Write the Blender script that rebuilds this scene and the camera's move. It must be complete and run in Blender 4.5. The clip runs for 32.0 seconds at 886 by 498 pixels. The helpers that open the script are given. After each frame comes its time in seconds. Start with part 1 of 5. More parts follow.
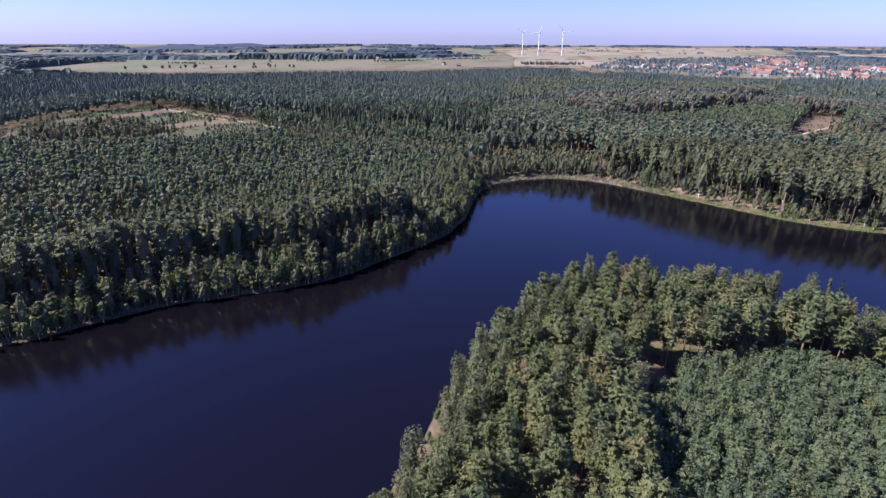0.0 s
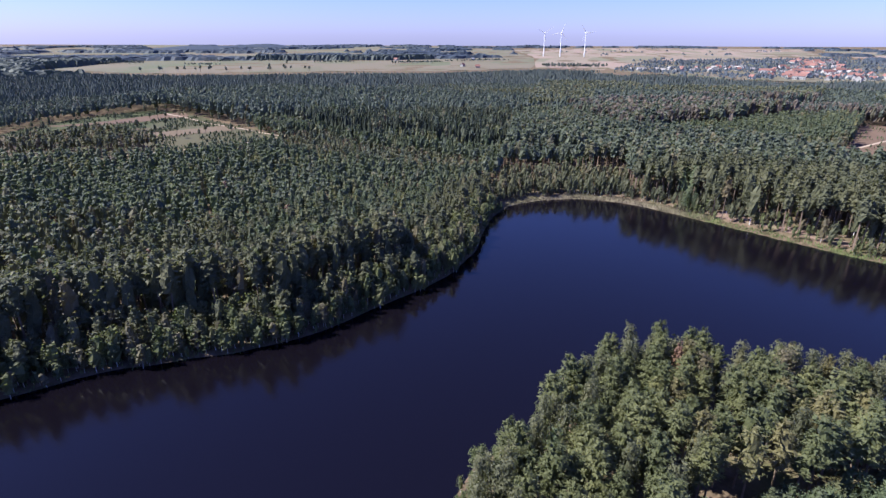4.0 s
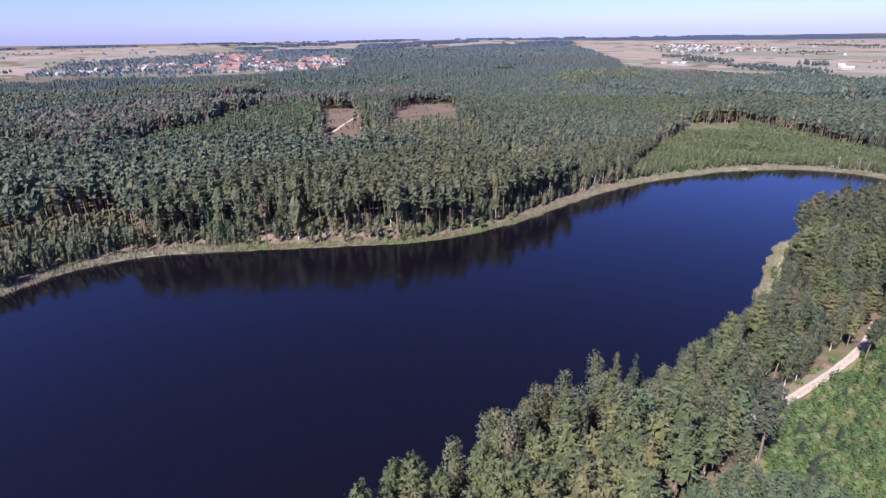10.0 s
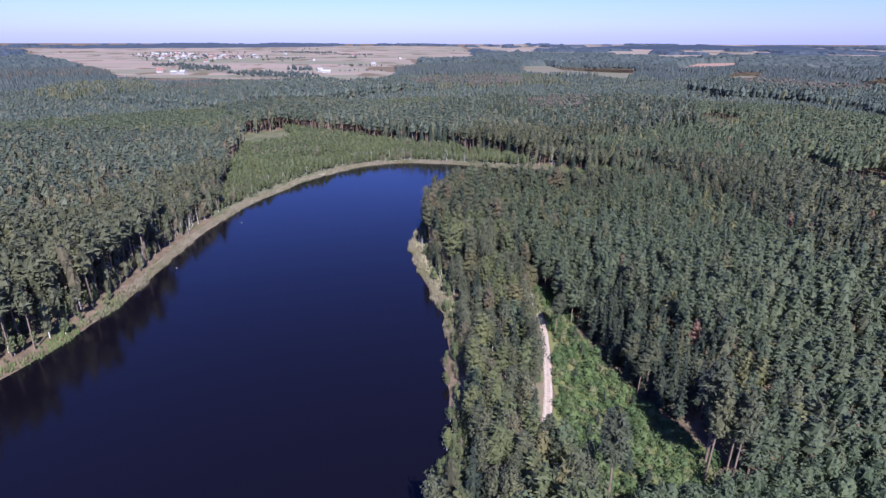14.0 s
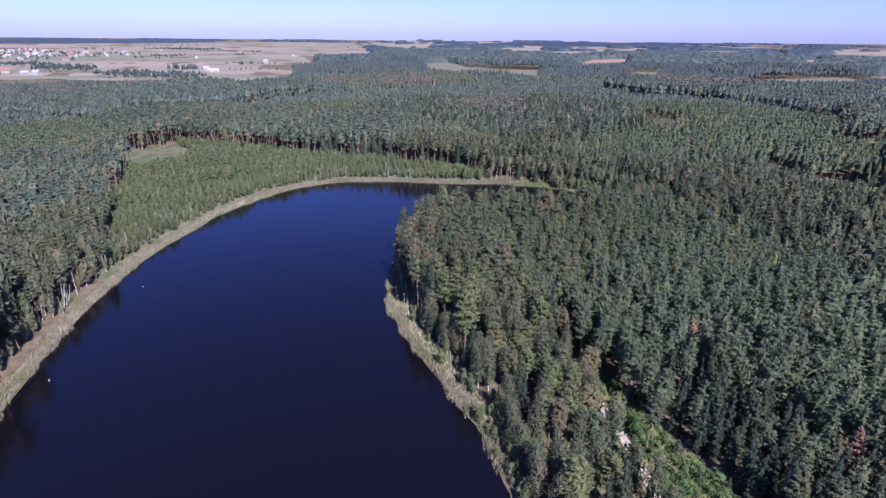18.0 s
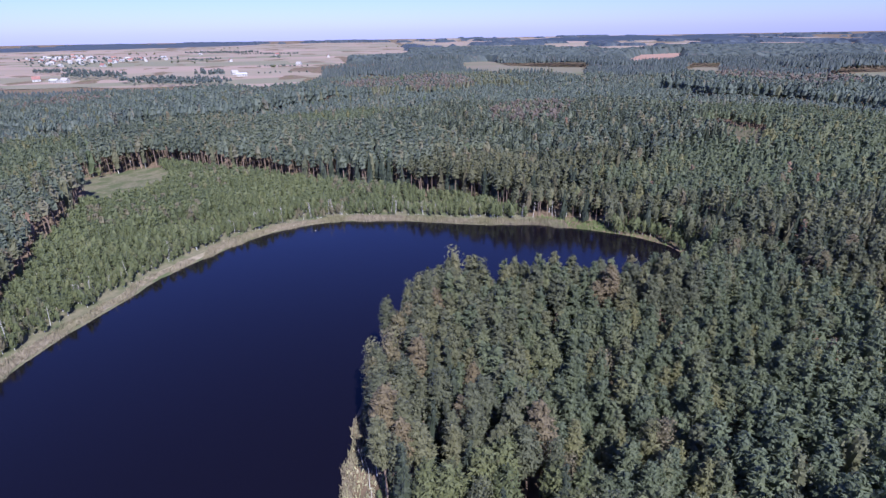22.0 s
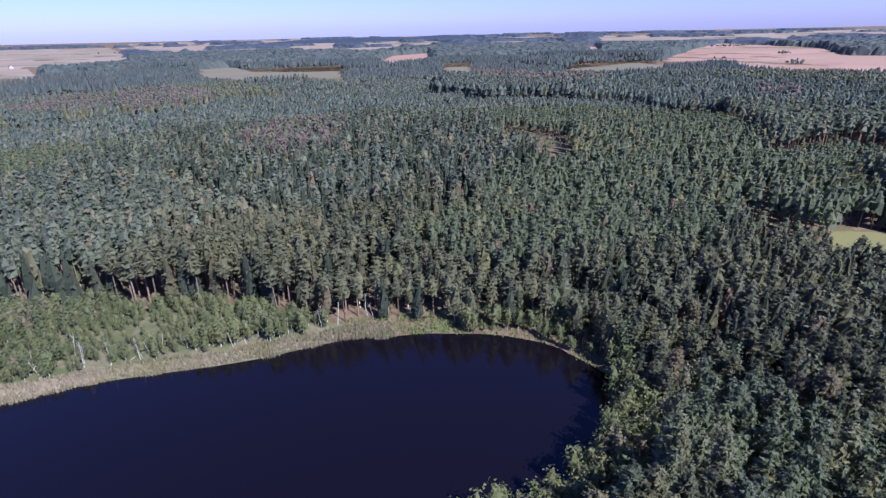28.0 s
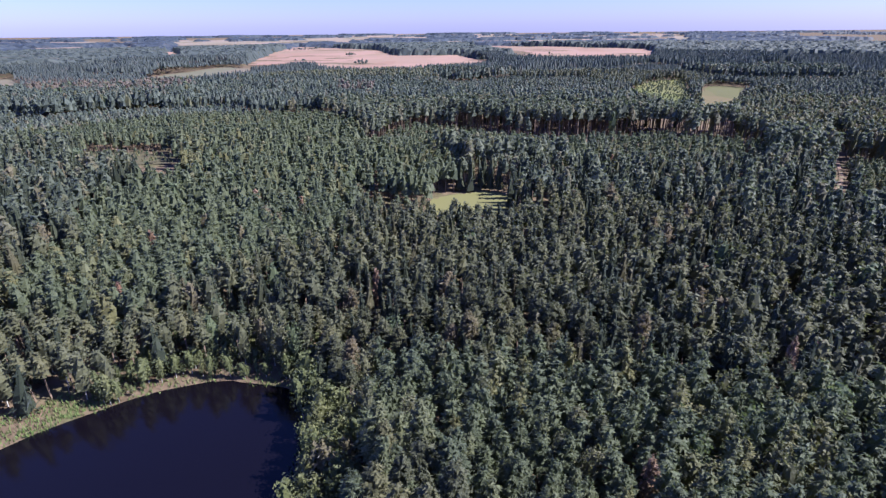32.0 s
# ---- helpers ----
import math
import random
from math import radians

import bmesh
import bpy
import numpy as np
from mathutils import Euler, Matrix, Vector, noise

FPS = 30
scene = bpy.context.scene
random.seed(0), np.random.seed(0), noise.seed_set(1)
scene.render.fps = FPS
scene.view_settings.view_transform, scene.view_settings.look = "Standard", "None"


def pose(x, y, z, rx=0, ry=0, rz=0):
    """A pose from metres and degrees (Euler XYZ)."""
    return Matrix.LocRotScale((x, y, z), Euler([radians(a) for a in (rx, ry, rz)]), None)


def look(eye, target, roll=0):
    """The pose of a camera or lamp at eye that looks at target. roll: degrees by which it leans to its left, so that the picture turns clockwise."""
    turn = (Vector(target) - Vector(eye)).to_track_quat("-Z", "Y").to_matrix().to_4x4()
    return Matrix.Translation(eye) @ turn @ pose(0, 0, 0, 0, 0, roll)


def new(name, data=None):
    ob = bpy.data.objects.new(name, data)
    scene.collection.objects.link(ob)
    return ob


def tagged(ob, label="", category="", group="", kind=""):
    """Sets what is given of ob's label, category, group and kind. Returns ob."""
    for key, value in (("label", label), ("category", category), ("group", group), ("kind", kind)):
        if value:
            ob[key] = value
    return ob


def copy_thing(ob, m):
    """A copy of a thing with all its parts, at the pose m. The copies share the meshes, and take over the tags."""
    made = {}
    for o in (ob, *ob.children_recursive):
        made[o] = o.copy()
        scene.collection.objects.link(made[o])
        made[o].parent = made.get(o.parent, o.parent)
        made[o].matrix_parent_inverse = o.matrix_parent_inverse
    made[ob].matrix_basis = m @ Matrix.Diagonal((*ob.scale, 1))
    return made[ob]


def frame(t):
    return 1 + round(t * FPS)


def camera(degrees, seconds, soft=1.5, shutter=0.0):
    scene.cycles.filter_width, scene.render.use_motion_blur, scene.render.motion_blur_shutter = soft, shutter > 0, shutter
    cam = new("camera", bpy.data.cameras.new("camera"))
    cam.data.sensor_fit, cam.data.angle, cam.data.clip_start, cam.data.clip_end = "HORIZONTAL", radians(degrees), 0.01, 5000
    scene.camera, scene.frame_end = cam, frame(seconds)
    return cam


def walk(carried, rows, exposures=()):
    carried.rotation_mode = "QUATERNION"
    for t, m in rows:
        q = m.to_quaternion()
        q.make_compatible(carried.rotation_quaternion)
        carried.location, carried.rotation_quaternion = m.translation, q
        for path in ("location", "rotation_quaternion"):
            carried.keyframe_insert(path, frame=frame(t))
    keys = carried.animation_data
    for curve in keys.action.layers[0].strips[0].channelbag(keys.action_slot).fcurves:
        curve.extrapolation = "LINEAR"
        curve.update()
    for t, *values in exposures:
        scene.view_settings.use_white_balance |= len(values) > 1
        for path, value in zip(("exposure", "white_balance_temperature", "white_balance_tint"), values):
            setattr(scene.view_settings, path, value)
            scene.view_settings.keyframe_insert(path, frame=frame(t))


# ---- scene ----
cam = camera(78.75, 32.0, soft=1.4)
PATH = [
    (0, (33.50, -31.36, 85.05), (25.70, 14.48, 66.67), 0.18),
    (0.5, (33.00, -27.95, 85.32), (24.77, 17.82, 66.94), 0.18),
    (1, (32.90, -24.59, 85.61), (24.42, 21.16, 67.30), 0.17),
    (1.5, (33.37, -20.00, 85.73), (25.19, 25.82, 67.45), 0.12),
    (2, (33.50, -15.07, 85.77), (25.45, 30.78, 67.53), 0.17),
    (2.5, (33.40, -9.49, 85.81), (25.10, 36.29, 67.51), 0.15),
    (4.5, (30.86, 18.13, 85.38), (21.28, 63.65, 67.04), 0.18),
    (5, (30.12, 24.96, 85.49), (21.48, 70.69, 67.22), 0.13),
    (5.5, (29.33, 31.06, 85.51), (24.63, 77.37, 67.26), 0.04),
    (6, (28.71, 36.54, 85.58), (22.50, 82.66, 67.29), 0.10),
    (6.5, (27.72, 41.22, 85.51), (22.63, 87.49, 67.26), 0.10),
    (7, (26.51, 45.85, 85.58), (26.06, 92.37, 67.26), -0.10),
    (7.5, (25.97, 50.84, 85.34), (32.67, 96.85, 66.96), -0.44),
    (8, (25.60, 55.18, 85.39), (40.84, 99.06, 66.91), -0.90),
    (8.5, (25.48, 59.99, 85.03), (48.12, 100.50, 66.42), -1.18),
    (9, (25.89, 66.17, 84.24), (52.34, 104.27, 65.57), -1.01),
    (9.5, (27.88, 73.06, 83.58), (55.69, 110.18, 64.90), -0.90),
    (10, (29.67, 80.67, 82.88), (60.40, 115.36, 64.11), -0.88),
    (10.5, (31.54, 88.48, 83.01), (66.46, 118.88, 64.13), -0.73),
    (11, (33.48, 95.90, 83.09), (71.21, 122.76, 64.25), -0.68),
    (11.5, (35.89, 102.49, 83.02), (75.32, 126.81, 64.18), -0.76),
    (12, (38.95, 108.81, 82.75), (80.03, 130.24, 63.98), -0.76),
    (12.5, (41.56, 115.00, 82.74), (84.79, 131.65, 63.93), -0.54),
    (13, (44.83, 120.88, 82.78), (90.02, 131.43, 64.14), -0.35),
    (13.5, (48.83, 126.11, 82.27), (95.15, 129.42, 63.73), -0.16),
    (14, (53.67, 131.69, 82.19), (100.14, 130.90, 63.75), 0.13),
    (14.5, (59.14, 136.80, 82.09), (105.54, 134.58, 63.58), 0.44),
    (16.5, (87.97, 152.96, 81.75), (133.72, 145.23, 63.11), 0.48),
    (17, (95.28, 155.53, 81.61), (140.52, 145.11, 63.05), 0.59),
    (17.5, (103.30, 156.84, 81.39), (148.69, 147.16, 62.78), 0.52),
    (18, (111.68, 156.81, 81.53), (157.03, 147.09, 62.85), 0.47),
    (18.5, (120.28, 155.50, 81.31), (165.67, 146.06, 62.59), 0.29),
    (19, (128.54, 153.61, 81.35), (174.20, 145.87, 62.49), 0.07),
    (19.5, (137.65, 150.80, 81.64), (183.63, 145.30, 62.79), -0.16),
    (20, (146.89, 147.89, 81.45), (193.15, 146.07, 62.56), -0.17),
    (20.5, (156.51, 144.63, 81.34), (202.44, 139.22, 62.32), -0.24),
    (21, (165.80, 140.95, 81.21), (211.44, 133.62, 62.17), -0.55),
    (21.5, (174.51, 136.94, 80.95), (220.34, 130.47, 62.02), -0.82),
    (22, (183.28, 132.51, 80.99), (229.20, 126.54, 62.14), -0.98),
    (22.5, (191.92, 128.10, 81.08), (237.84, 122.13, 62.21), -1.02),
    (23, (200.86, 123.66, 80.94), (246.82, 118.05, 62.07), -1.15),
    (23.5, (208.93, 120.48, 81.03), (254.89, 114.63, 62.23), -1.22),
    (24, (218.13, 117.60, 80.99), (264.10, 111.64, 62.24), -1.18),
    (24.5, (228.34, 115.30, 80.92), (274.34, 109.43, 62.21), -1.19),
    (26.5, (265.22, 109.04, 80.88), (310.48, 99.48, 61.90), -0.88),
    (27, (272.33, 107.31, 80.70), (315.99, 92.19, 61.60), -1.02),
    (27.5, (276.44, 107.27, 79.82), (318.39, 87.87, 60.76), -1.10),
    (28, (279.03, 107.52, 78.72), (318.14, 82.87, 59.68), -1.23),
    (28.5, (280.05, 107.37, 78.09), (316.16, 78.48, 59.08), -1.54),
    (29, (281.14, 107.06, 77.66), (314.66, 75.32, 58.46), -1.71),
    (29.5, (281.17, 107.34, 77.86), (312.84, 73.75, 58.67), -1.81),
    (30, (281.32, 107.37, 77.72), (308.75, 70.27, 58.45), -1.87),
    (30.5, (281.72, 107.52, 77.88), (305.88, 68.26, 58.52), -1.74),
    (31, (282.44, 107.29, 77.75), (303.91, 66.48, 58.43), -1.43),
    (31.5, (283.81, 105.73, 77.11), (300.95, 62.93, 57.77), -1.10),
    (32, (285.45, 103.73, 77.25), (299.33, 59.68, 58.08), -0.54),
]
walk(cam, [(t, look(eye, target, roll)) for t, eye, target, roll in PATH], exposures=[(0, 1.42, 6350, 9), (6, 1.41, 6320, 9), (10, 1.41, 6150, 13), (14, 1.30, 5800, 16), (27, 1.28, 5720, 17), (29, 1.36, 5850, 16), (31, 1.49, 6050, 15), (32, 1.51, 6050, 15)])

# ---- world and sun ----
SUN_TO = Vector((-0.96, -0.20, 0.0)).normalized()
SUN_EL = radians(46)
world = bpy.data.worlds.new("world")
scene.world = world
world.use_nodes = True
wn = world.node_tree.nodes
sky = wn.new("ShaderNodeTexSky")
sky.sky_type = "NISHITA"
sky.sun_disc = False
sky.sun_elevation = SUN_EL
sky.sun_rotation = math.atan2(SUN_TO.x, SUN_TO.y)
sky.air_density, sky.dust_density, sky.ozone_density = 1.0, 0.30, 3.0
wn["Background"].inputs[1].default_value = 0.068
clear = wn.new("ShaderNodeMix")
clear.data_type, clear.blend_type = "RGBA", "MULTIPLY"
clear.inputs[0].default_value, clear.inputs[7].default_value = 1.0, (0.550, 0.605, 1.33, 1)
world.node_tree.links.new(sky.outputs[0], clear.inputs[6])
world.node_tree.links.new(clear.outputs[2], wn["Background"].inputs[0])
sun_data = bpy.data.lights.new("sun", "SUN")
sun_data.energy, sun_data.angle, sun_data.color = 4.6, radians(0.6), (1.0, 0.97, 0.92)
sun = new("sun", sun_data)
sun_way = Vector((SUN_TO.x * math.cos(SUN_EL), SUN_TO.y * math.cos(SUN_EL), math.sin(SUN_EL)))
sun.rotation_mode = "QUATERNION"
sun.rotation_quaternion = sun_way.to_track_quat("Z", "Y")
sun.location = sun_way * 900

# ---- materials ----


class Nodes:
    def __init__(self, name):
        self.mat = bpy.data.materials.new(name)
        self.mat.use_nodes = True
        self.tree = self.mat.node_tree
        self.bsdf = self.tree.nodes["Principled BSDF"]
        self.out = self.tree.nodes["Material Output"]
        self.geo = None

    def add(self, kind, links=(), **values):
        n = self.tree.nodes.new(kind)
        for key, v in values.items():
            if key in n.inputs:
                n.inputs[key].default_value = v
        for key, src in links:
            self.tree.links.new(src, n.inputs[key])
        return n

    def join(self, a, b):
        self.tree.links.new(a, b)

    def noise(self, scale, detail=3.0, rough=0.55, coord=None):
        n = self.add("ShaderNodeTexNoise", Scale=scale, Detail=detail, Roughness=rough)
        self.join((coord or self.coord()), n.inputs["Vector"])
        return n.outputs["Fac"]

    def coord(self):
        if self.geo is None:
            self.geo = self.tree.nodes.new("ShaderNodeNewGeometry")
        return self.geo.outputs["Position"]

    def ramp(self, fac, stops):
        n = self.tree.nodes.new("ShaderNodeValToRGB")
        while len(n.color_ramp.elements) < len(stops):
            n.color_ramp.elements.new(0.5)
        for e, (p, c) in zip(n.color_ramp.elements, stops):
            e.position, e.color = p, (*c, 1)
        self.join(fac, n.inputs[0])
        return n.outputs[0]

    def math(self, op, a, b):
        n = self.tree.nodes.new("ShaderNodeMath")
        n.operation = op
        for i, v in enumerate((a, b)):
            if isinstance(v, (int, float)):
                n.inputs[i].default_value = v
            else:
                self.join(v, n.inputs[i])
        return n.outputs[0]

    def mix(self, fac, a, b, blend="MIX"):
        n = self.tree.nodes.new("ShaderNodeMix")
        n.data_type, n.blend_type = "RGBA", blend
        for sock, v in ((n.inputs[0], fac), (n.inputs[6], a), (n.inputs[7], b)):
            if isinstance(v, (int, float)):
                sock.default_value = v
            elif isinstance(v, tuple):
                sock.default_value = (*v, 1)
            else:
                self.join(v, sock)
        return n.outputs[2]

    def bump(self, height, strength, distance):
        n = self.add("ShaderNodeBump", Strength=strength, Distance=distance)
        self.join(height, n.inputs["Height"])
        self.join(n.outputs[0], self.bsdf.inputs["Normal"])

    def base(self, colour, rough, spec=0.3):
        if isinstance(colour, tuple):
            self.bsdf.inputs["Base Color"].default_value = (*colour, 1)
        else:
            self.join(colour, self.bsdf.inputs["Base Color"])
        self.bsdf.inputs["Roughness"].default_value = rough
        self.bsdf.inputs["Specular IOR Level"].default_value = spec
        return self.mat


def foliage(name, dark, mid, light, odd, odd_from=0.93, through_leaf=0.28, bloom=0.10, fine=1.0):
    """Leaves: each tree takes its own tone, fine mottling over it, a little light passes through."""
    n = Nodes(name)
    tone = n.add("ShaderNodeAttribute")
    tone.attribute_name = "tone"
    own = n.tree.nodes.new("ShaderNodeObjectInfo").outputs["Random"]
    value = n.math("FRACT", n.math("ADD", tone.outputs["Fac"], own), 0.0)
    colour = n.ramp(value, [(0.0, dark), (0.5, mid), (odd_from - 0.03, light), (odd_from, odd)])
    speck = n.ramp(n.noise(3.6, 3.0, 0.65), [(0.34, (0, 0, 0)), (0.66, (1, 1, 1))])
    patch = n.noise(0.02, 2.0)
    colour = n.mix(fine, colour, n.mix(speck, n.mix(1.0, colour, (1.14, 1.13, 1.11), "MULTIPLY"), n.mix(1.0, colour, (0.78, 0.79, 0.80), "MULTIPLY")))
    colour = n.mix(n.math("MULTIPLY", patch, 0.55), colour, n.mix(1.0, colour, (1.25, 1.12, 0.85), "MULTIPLY"))
    n.bump(n.noise(4.2, 3.0, 0.7), 0.4, 0.2)
    n.base(colour, 0.6, 0.3)
    n.bsdf.inputs["Sheen Weight"].default_value = bloom
    n.bsdf.inputs["Sheen Tint"].default_value = (0.72, 0.84, 1.0, 1)
    back = n.tree.nodes.new("ShaderNodeBsdfTranslucent")
    n.join(n.mix(1.0, colour, (1.12, 1.2, 0.8), "MULTIPLY"), back.inputs[0])
    both = n.tree.nodes.new("ShaderNodeMixShader")
    both.inputs[0].default_value = through_leaf
    n.join(n.bsdf.outputs[0], both.inputs[1])
    n.join(back.outputs[0], both.inputs[2])
    n.join(both.outputs[0], n.out.inputs[0])
    return n.mat


def speckled(name, a, b, scale, rough=0.9, bump=0.0, c=None, scale2=None):
    n = Nodes(name)
    fac = n.noise(scale, 4.0)
    colour = n.ramp(fac, [(0.32, a), (0.68, b)])
    if c:
        colour = n.mix(n.ramp(n.noise(scale2, 3.0), [(0.45, (0, 0, 0)), (0.62, (1, 1, 1))]), colour, c)
    if bump:
        n.bump(fac, bump, 0.3)
    return n.base(colour, rough, 0.15)


PINE = foliage("pine_needles", (0.081, 0.090, 0.058), (0.107, 0.114, 0.070), (0.140, 0.139, 0.079), (0.155, 0.127, 0.081), through_leaf=0.45)
YOUNG = foliage("young_needles", (0.089, 0.110, 0.071), (0.113, 0.135, 0.080), (0.140, 0.153, 0.090), (0.154, 0.153, 0.078), through_leaf=0.45)
SPRUCE = foliage("spruce_needles", (0.038, 0.050, 0.035), (0.050, 0.063, 0.042), (0.066, 0.074, 0.046), (0.089, 0.084, 0.050), through_leaf=0.38)
OLD_PINE = foliage("old_pine_needles", (0.099, 0.116, 0.057), (0.131, 0.144, 0.070), (0.160, 0.167, 0.078), (0.168, 0.153, 0.078), through_leaf=0.45)
LEAFY = foliage("sapling_leaves", (0.077, 0.103, 0.063), (0.095, 0.124, 0.072), (0.114, 0.143, 0.080), (0.134, 0.145, 0.078), 0.92, 0.42)
# pine needles shifted towards blue to stand for haze at middle range
HAZY_PINE = foliage("hazed_needles", (0.083, 0.102, 0.078), (0.108, 0.129, 0.098), (0.136, 0.154, 0.111), (0.155, 0.150, 0.104), through_leaf=0.45)
BROWN_WOOD = foliage("brownish_canopy", (0.105, 0.092, 0.081), (0.131, 0.109, 0.097), (0.154, 0.123, 0.107), (0.119, 0.113, 0.086), 0.92, 0.42)
# bluer than the near pines: distance haze mixed into the leaf colour
HAZED_MID = foliage("hazed_middle_canopy", (0.078, 0.099, 0.106), (0.092, 0.115, 0.120), (0.105, 0.127, 0.129), (0.116, 0.122, 0.126), through_leaf=0.5, bloom=0.0, fine=0.5)
# halfway step of painted haze between near needles and far woods
HALF_HAZED = foliage("half_hazed_canopy", (0.077, 0.098, 0.090), (0.098, 0.122, 0.106), (0.121, 0.142, 0.118), (0.136, 0.136, 0.112), through_leaf=0.4, bloom=0.04, fine=0.7)
BIRCH = foliage("birch_leaves", (0.098, 0.105, 0.066), (0.121, 0.127, 0.077), (0.145, 0.144, 0.087), (0.154, 0.135, 0.089), 0.92, 0.42)
SHRUB = foliage("shrub_leaves", (0.072, 0.112, 0.042), (0.096, 0.143, 0.050), (0.120, 0.165, 0.061), (0.156, 0.165, 0.079), 0.92, 0.42)
ALDER_LEAF = foliage("alder_leaves", (0.090, 0.109, 0.052), (0.119, 0.138, 0.064), (0.148, 0.158, 0.077), (0.152, 0.138, 0.092), 0.90, 0.42)
RUST = foliage("withered_needles", (0.18, 0.105, 0.075), (0.22, 0.13, 0.095), (0.20, 0.14, 0.10), (0.16, 0.10, 0.07))
# strongest haze tint, put into the base colour of the far woods
HAZED_FAR = foliage("hazed_far_canopy", (0.066, 0.088, 0.128), (0.079, 0.102, 0.143), (0.090, 0.112, 0.150), (0.100, 0.111, 0.143), through_leaf=0.5, bloom=0.0, fine=0.5)
PINE_BARK = speckled("pine_bark", (0.12, 0.090, 0.072), (0.21, 0.150, 0.115), 2.2, 0.9)
BIRCH_BARK = speckled("birch_bark", (0.30, 0.285, 0.26), (0.50, 0.48, 0.45), 3.0, 0.8)
GREY_BARK = speckled("grey_bark", (0.16, 0.14, 0.12), (0.30, 0.27, 0.24), 2.5, 0.9)
REED = speckled("reed_stems", (0.152, 0.128, 0.090), (0.225, 0.190, 0.137), 0.35, 0.8, 0.0, (0.150, 0.136, 0.080), 0.05)
TUSSOCK = speckled("pale_tussock_grass", (0.20, 0.19, 0.11), (0.34, 0.31, 0.20), 0.5, 0.85)
SEDGE = speckled("green_sedge", (0.095, 0.135, 0.045), (0.140, 0.180, 0.066), 0.4, 0.8)
RUT = speckled("pale_wheel_rut", (0.30, 0.24, 0.20), (0.40, 0.33, 0.28), 1.5, 0.95, 0.2)
SAND_ROAD = speckled("sandy_track", (0.26, 0.195, 0.15), (0.38, 0.30, 0.24), 1.2, 0.95, 0.2)
BARE = speckled("bare_soil", (0.12, 0.078, 0.062), (0.225, 0.150, 0.122), 1.1, 0.95, 0.4, (0.14, 0.125, 0.075), 0.22)


def water_material():
    n = Nodes("lake_water")
    n.base((0.0033, 0.0026, 0.0046), 0.09, 0.5)
    n.bsdf.inputs["IOR"].default_value = 1.333
    wave = n.add("ShaderNodeTexNoise", Scale=1.6, Detail=3.0, Roughness=0.6)
    stretch = n.add("ShaderNodeMapping", [("Vector", n.coord())])
    stretch.inputs["Scale"].default_value = (1.0, 0.45, 1.0)
    stretch.inputs["Rotation"].default_value = (0, 0, 0.5)
    n.join(stretch.outputs[0], wave.inputs["Vector"])
    calm = n.ramp(n.noise(0.012, 2.0), [(0.35, (0.25, 0.25, 0.25)), (0.7, (1, 1, 1))])
    n.bump(n.math("MULTIPLY", wave.outputs["Fac"], calm), 0.35, 0.12)
    return n.mat


def ground_material():
    n = Nodes("forest_floor")
    litter = n.ramp(n.noise(0.35, 5.0), [(0.3, (0.075, 0.055, 0.036)), (0.7, (0.16, 0.115, 0.08))])
    moss = n.ramp(n.noise(0.05, 4.0), [(0.52, (0, 0, 0)), (0.72, (0.8, 0.8, 0.8))])
    colour = n.mix(moss, litter, n.ramp(n.noise(0.8, 3.0), [(0.3, (0.045, 0.065, 0.022)), (0.7, (0.09, 0.105, 0.04))]))
    n.bump(n.noise(0.9, 4.0), 0.5, 0.3)
    return n.base(colour, 0.95, 0.1)


def field_material(name, a, b, c):
    """Crop land: broad strips, drill lines and patches."""
    n = Nodes(name)
    parcel = n.add("ShaderNodeTexVoronoi", Scale=1.0)
    turn = n.add("ShaderNodeMapping", [("Vector", n.coord())])
    turn.inputs["Scale"].default_value = (0.0085, 0.0032, 0.0)
    turn.inputs["Rotation"].default_value = (0, 0, 0.35)
    n.join(turn.outputs[0], parcel.inputs["Vector"])
    pick = n.tree.nodes.new("ShaderNodeSeparateColor")
    n.join(parcel.outputs["Color"], pick.inputs[0])
    wide = n.math("ADD", n.math("MULTIPLY", pick.outputs[0], 0.7), n.math("MULTIPLY", n.noise(0.004, 3.0), 0.3))
    colour = n.ramp(wide, [(0.2, a), (0.5, b), (0.8, c)])
    grain = n.noise(0.06, 4.0)
    colour = n.mix(n.math("MULTIPLY", grain, 0.5), colour, n.mix(1.0, colour, (0.78, 0.76, 0.72), "MULTIPLY"))
    return n.base(colour, 0.95, 0.1)


BOG = speckled("bog_grass", (0.088, 0.086, 0.050), (0.142, 0.124, 0.080), 0.6, 0.95, 0.5, (0.065, 0.075, 0.035), 0.12)
WATER = water_material()
GROUND = ground_material()
STUBBLE = field_material("stubble_field", (0.150, 0.142, 0.100), (0.245, 0.182, 0.152), (0.200, 0.168, 0.130))
RED_FIELD = field_material("ploughed_red_field", (0.235, 0.150, 0.115), (0.27, 0.175, 0.14), (0.22, 0.155, 0.115))
DRY_GRASS = field_material("dry_grass", (0.12, 0.105, 0.055), (0.145, 0.115, 0.068), (0.105, 0.105, 0.052))
PASTURE = field_material("pasture", (0.110, 0.115, 0.074), (0.150, 0.126, 0.096), (0.125, 0.120, 0.084))
MEADOW = field_material("meadow_grass", (0.105, 0.120, 0.045), (0.132, 0.140, 0.054), (0.145, 0.140, 0.062))
UNDERGROWTH = field_material("clearing_undergrowth", (0.060, 0.068, 0.036), (0.098, 0.078, 0.056), (0.072, 0.080, 0.042))
HEATH = field_material("cut_forest_heath", (0.115, 0.078, 0.060), (0.150, 0.102, 0.080), (0.105, 0.092, 0.058))

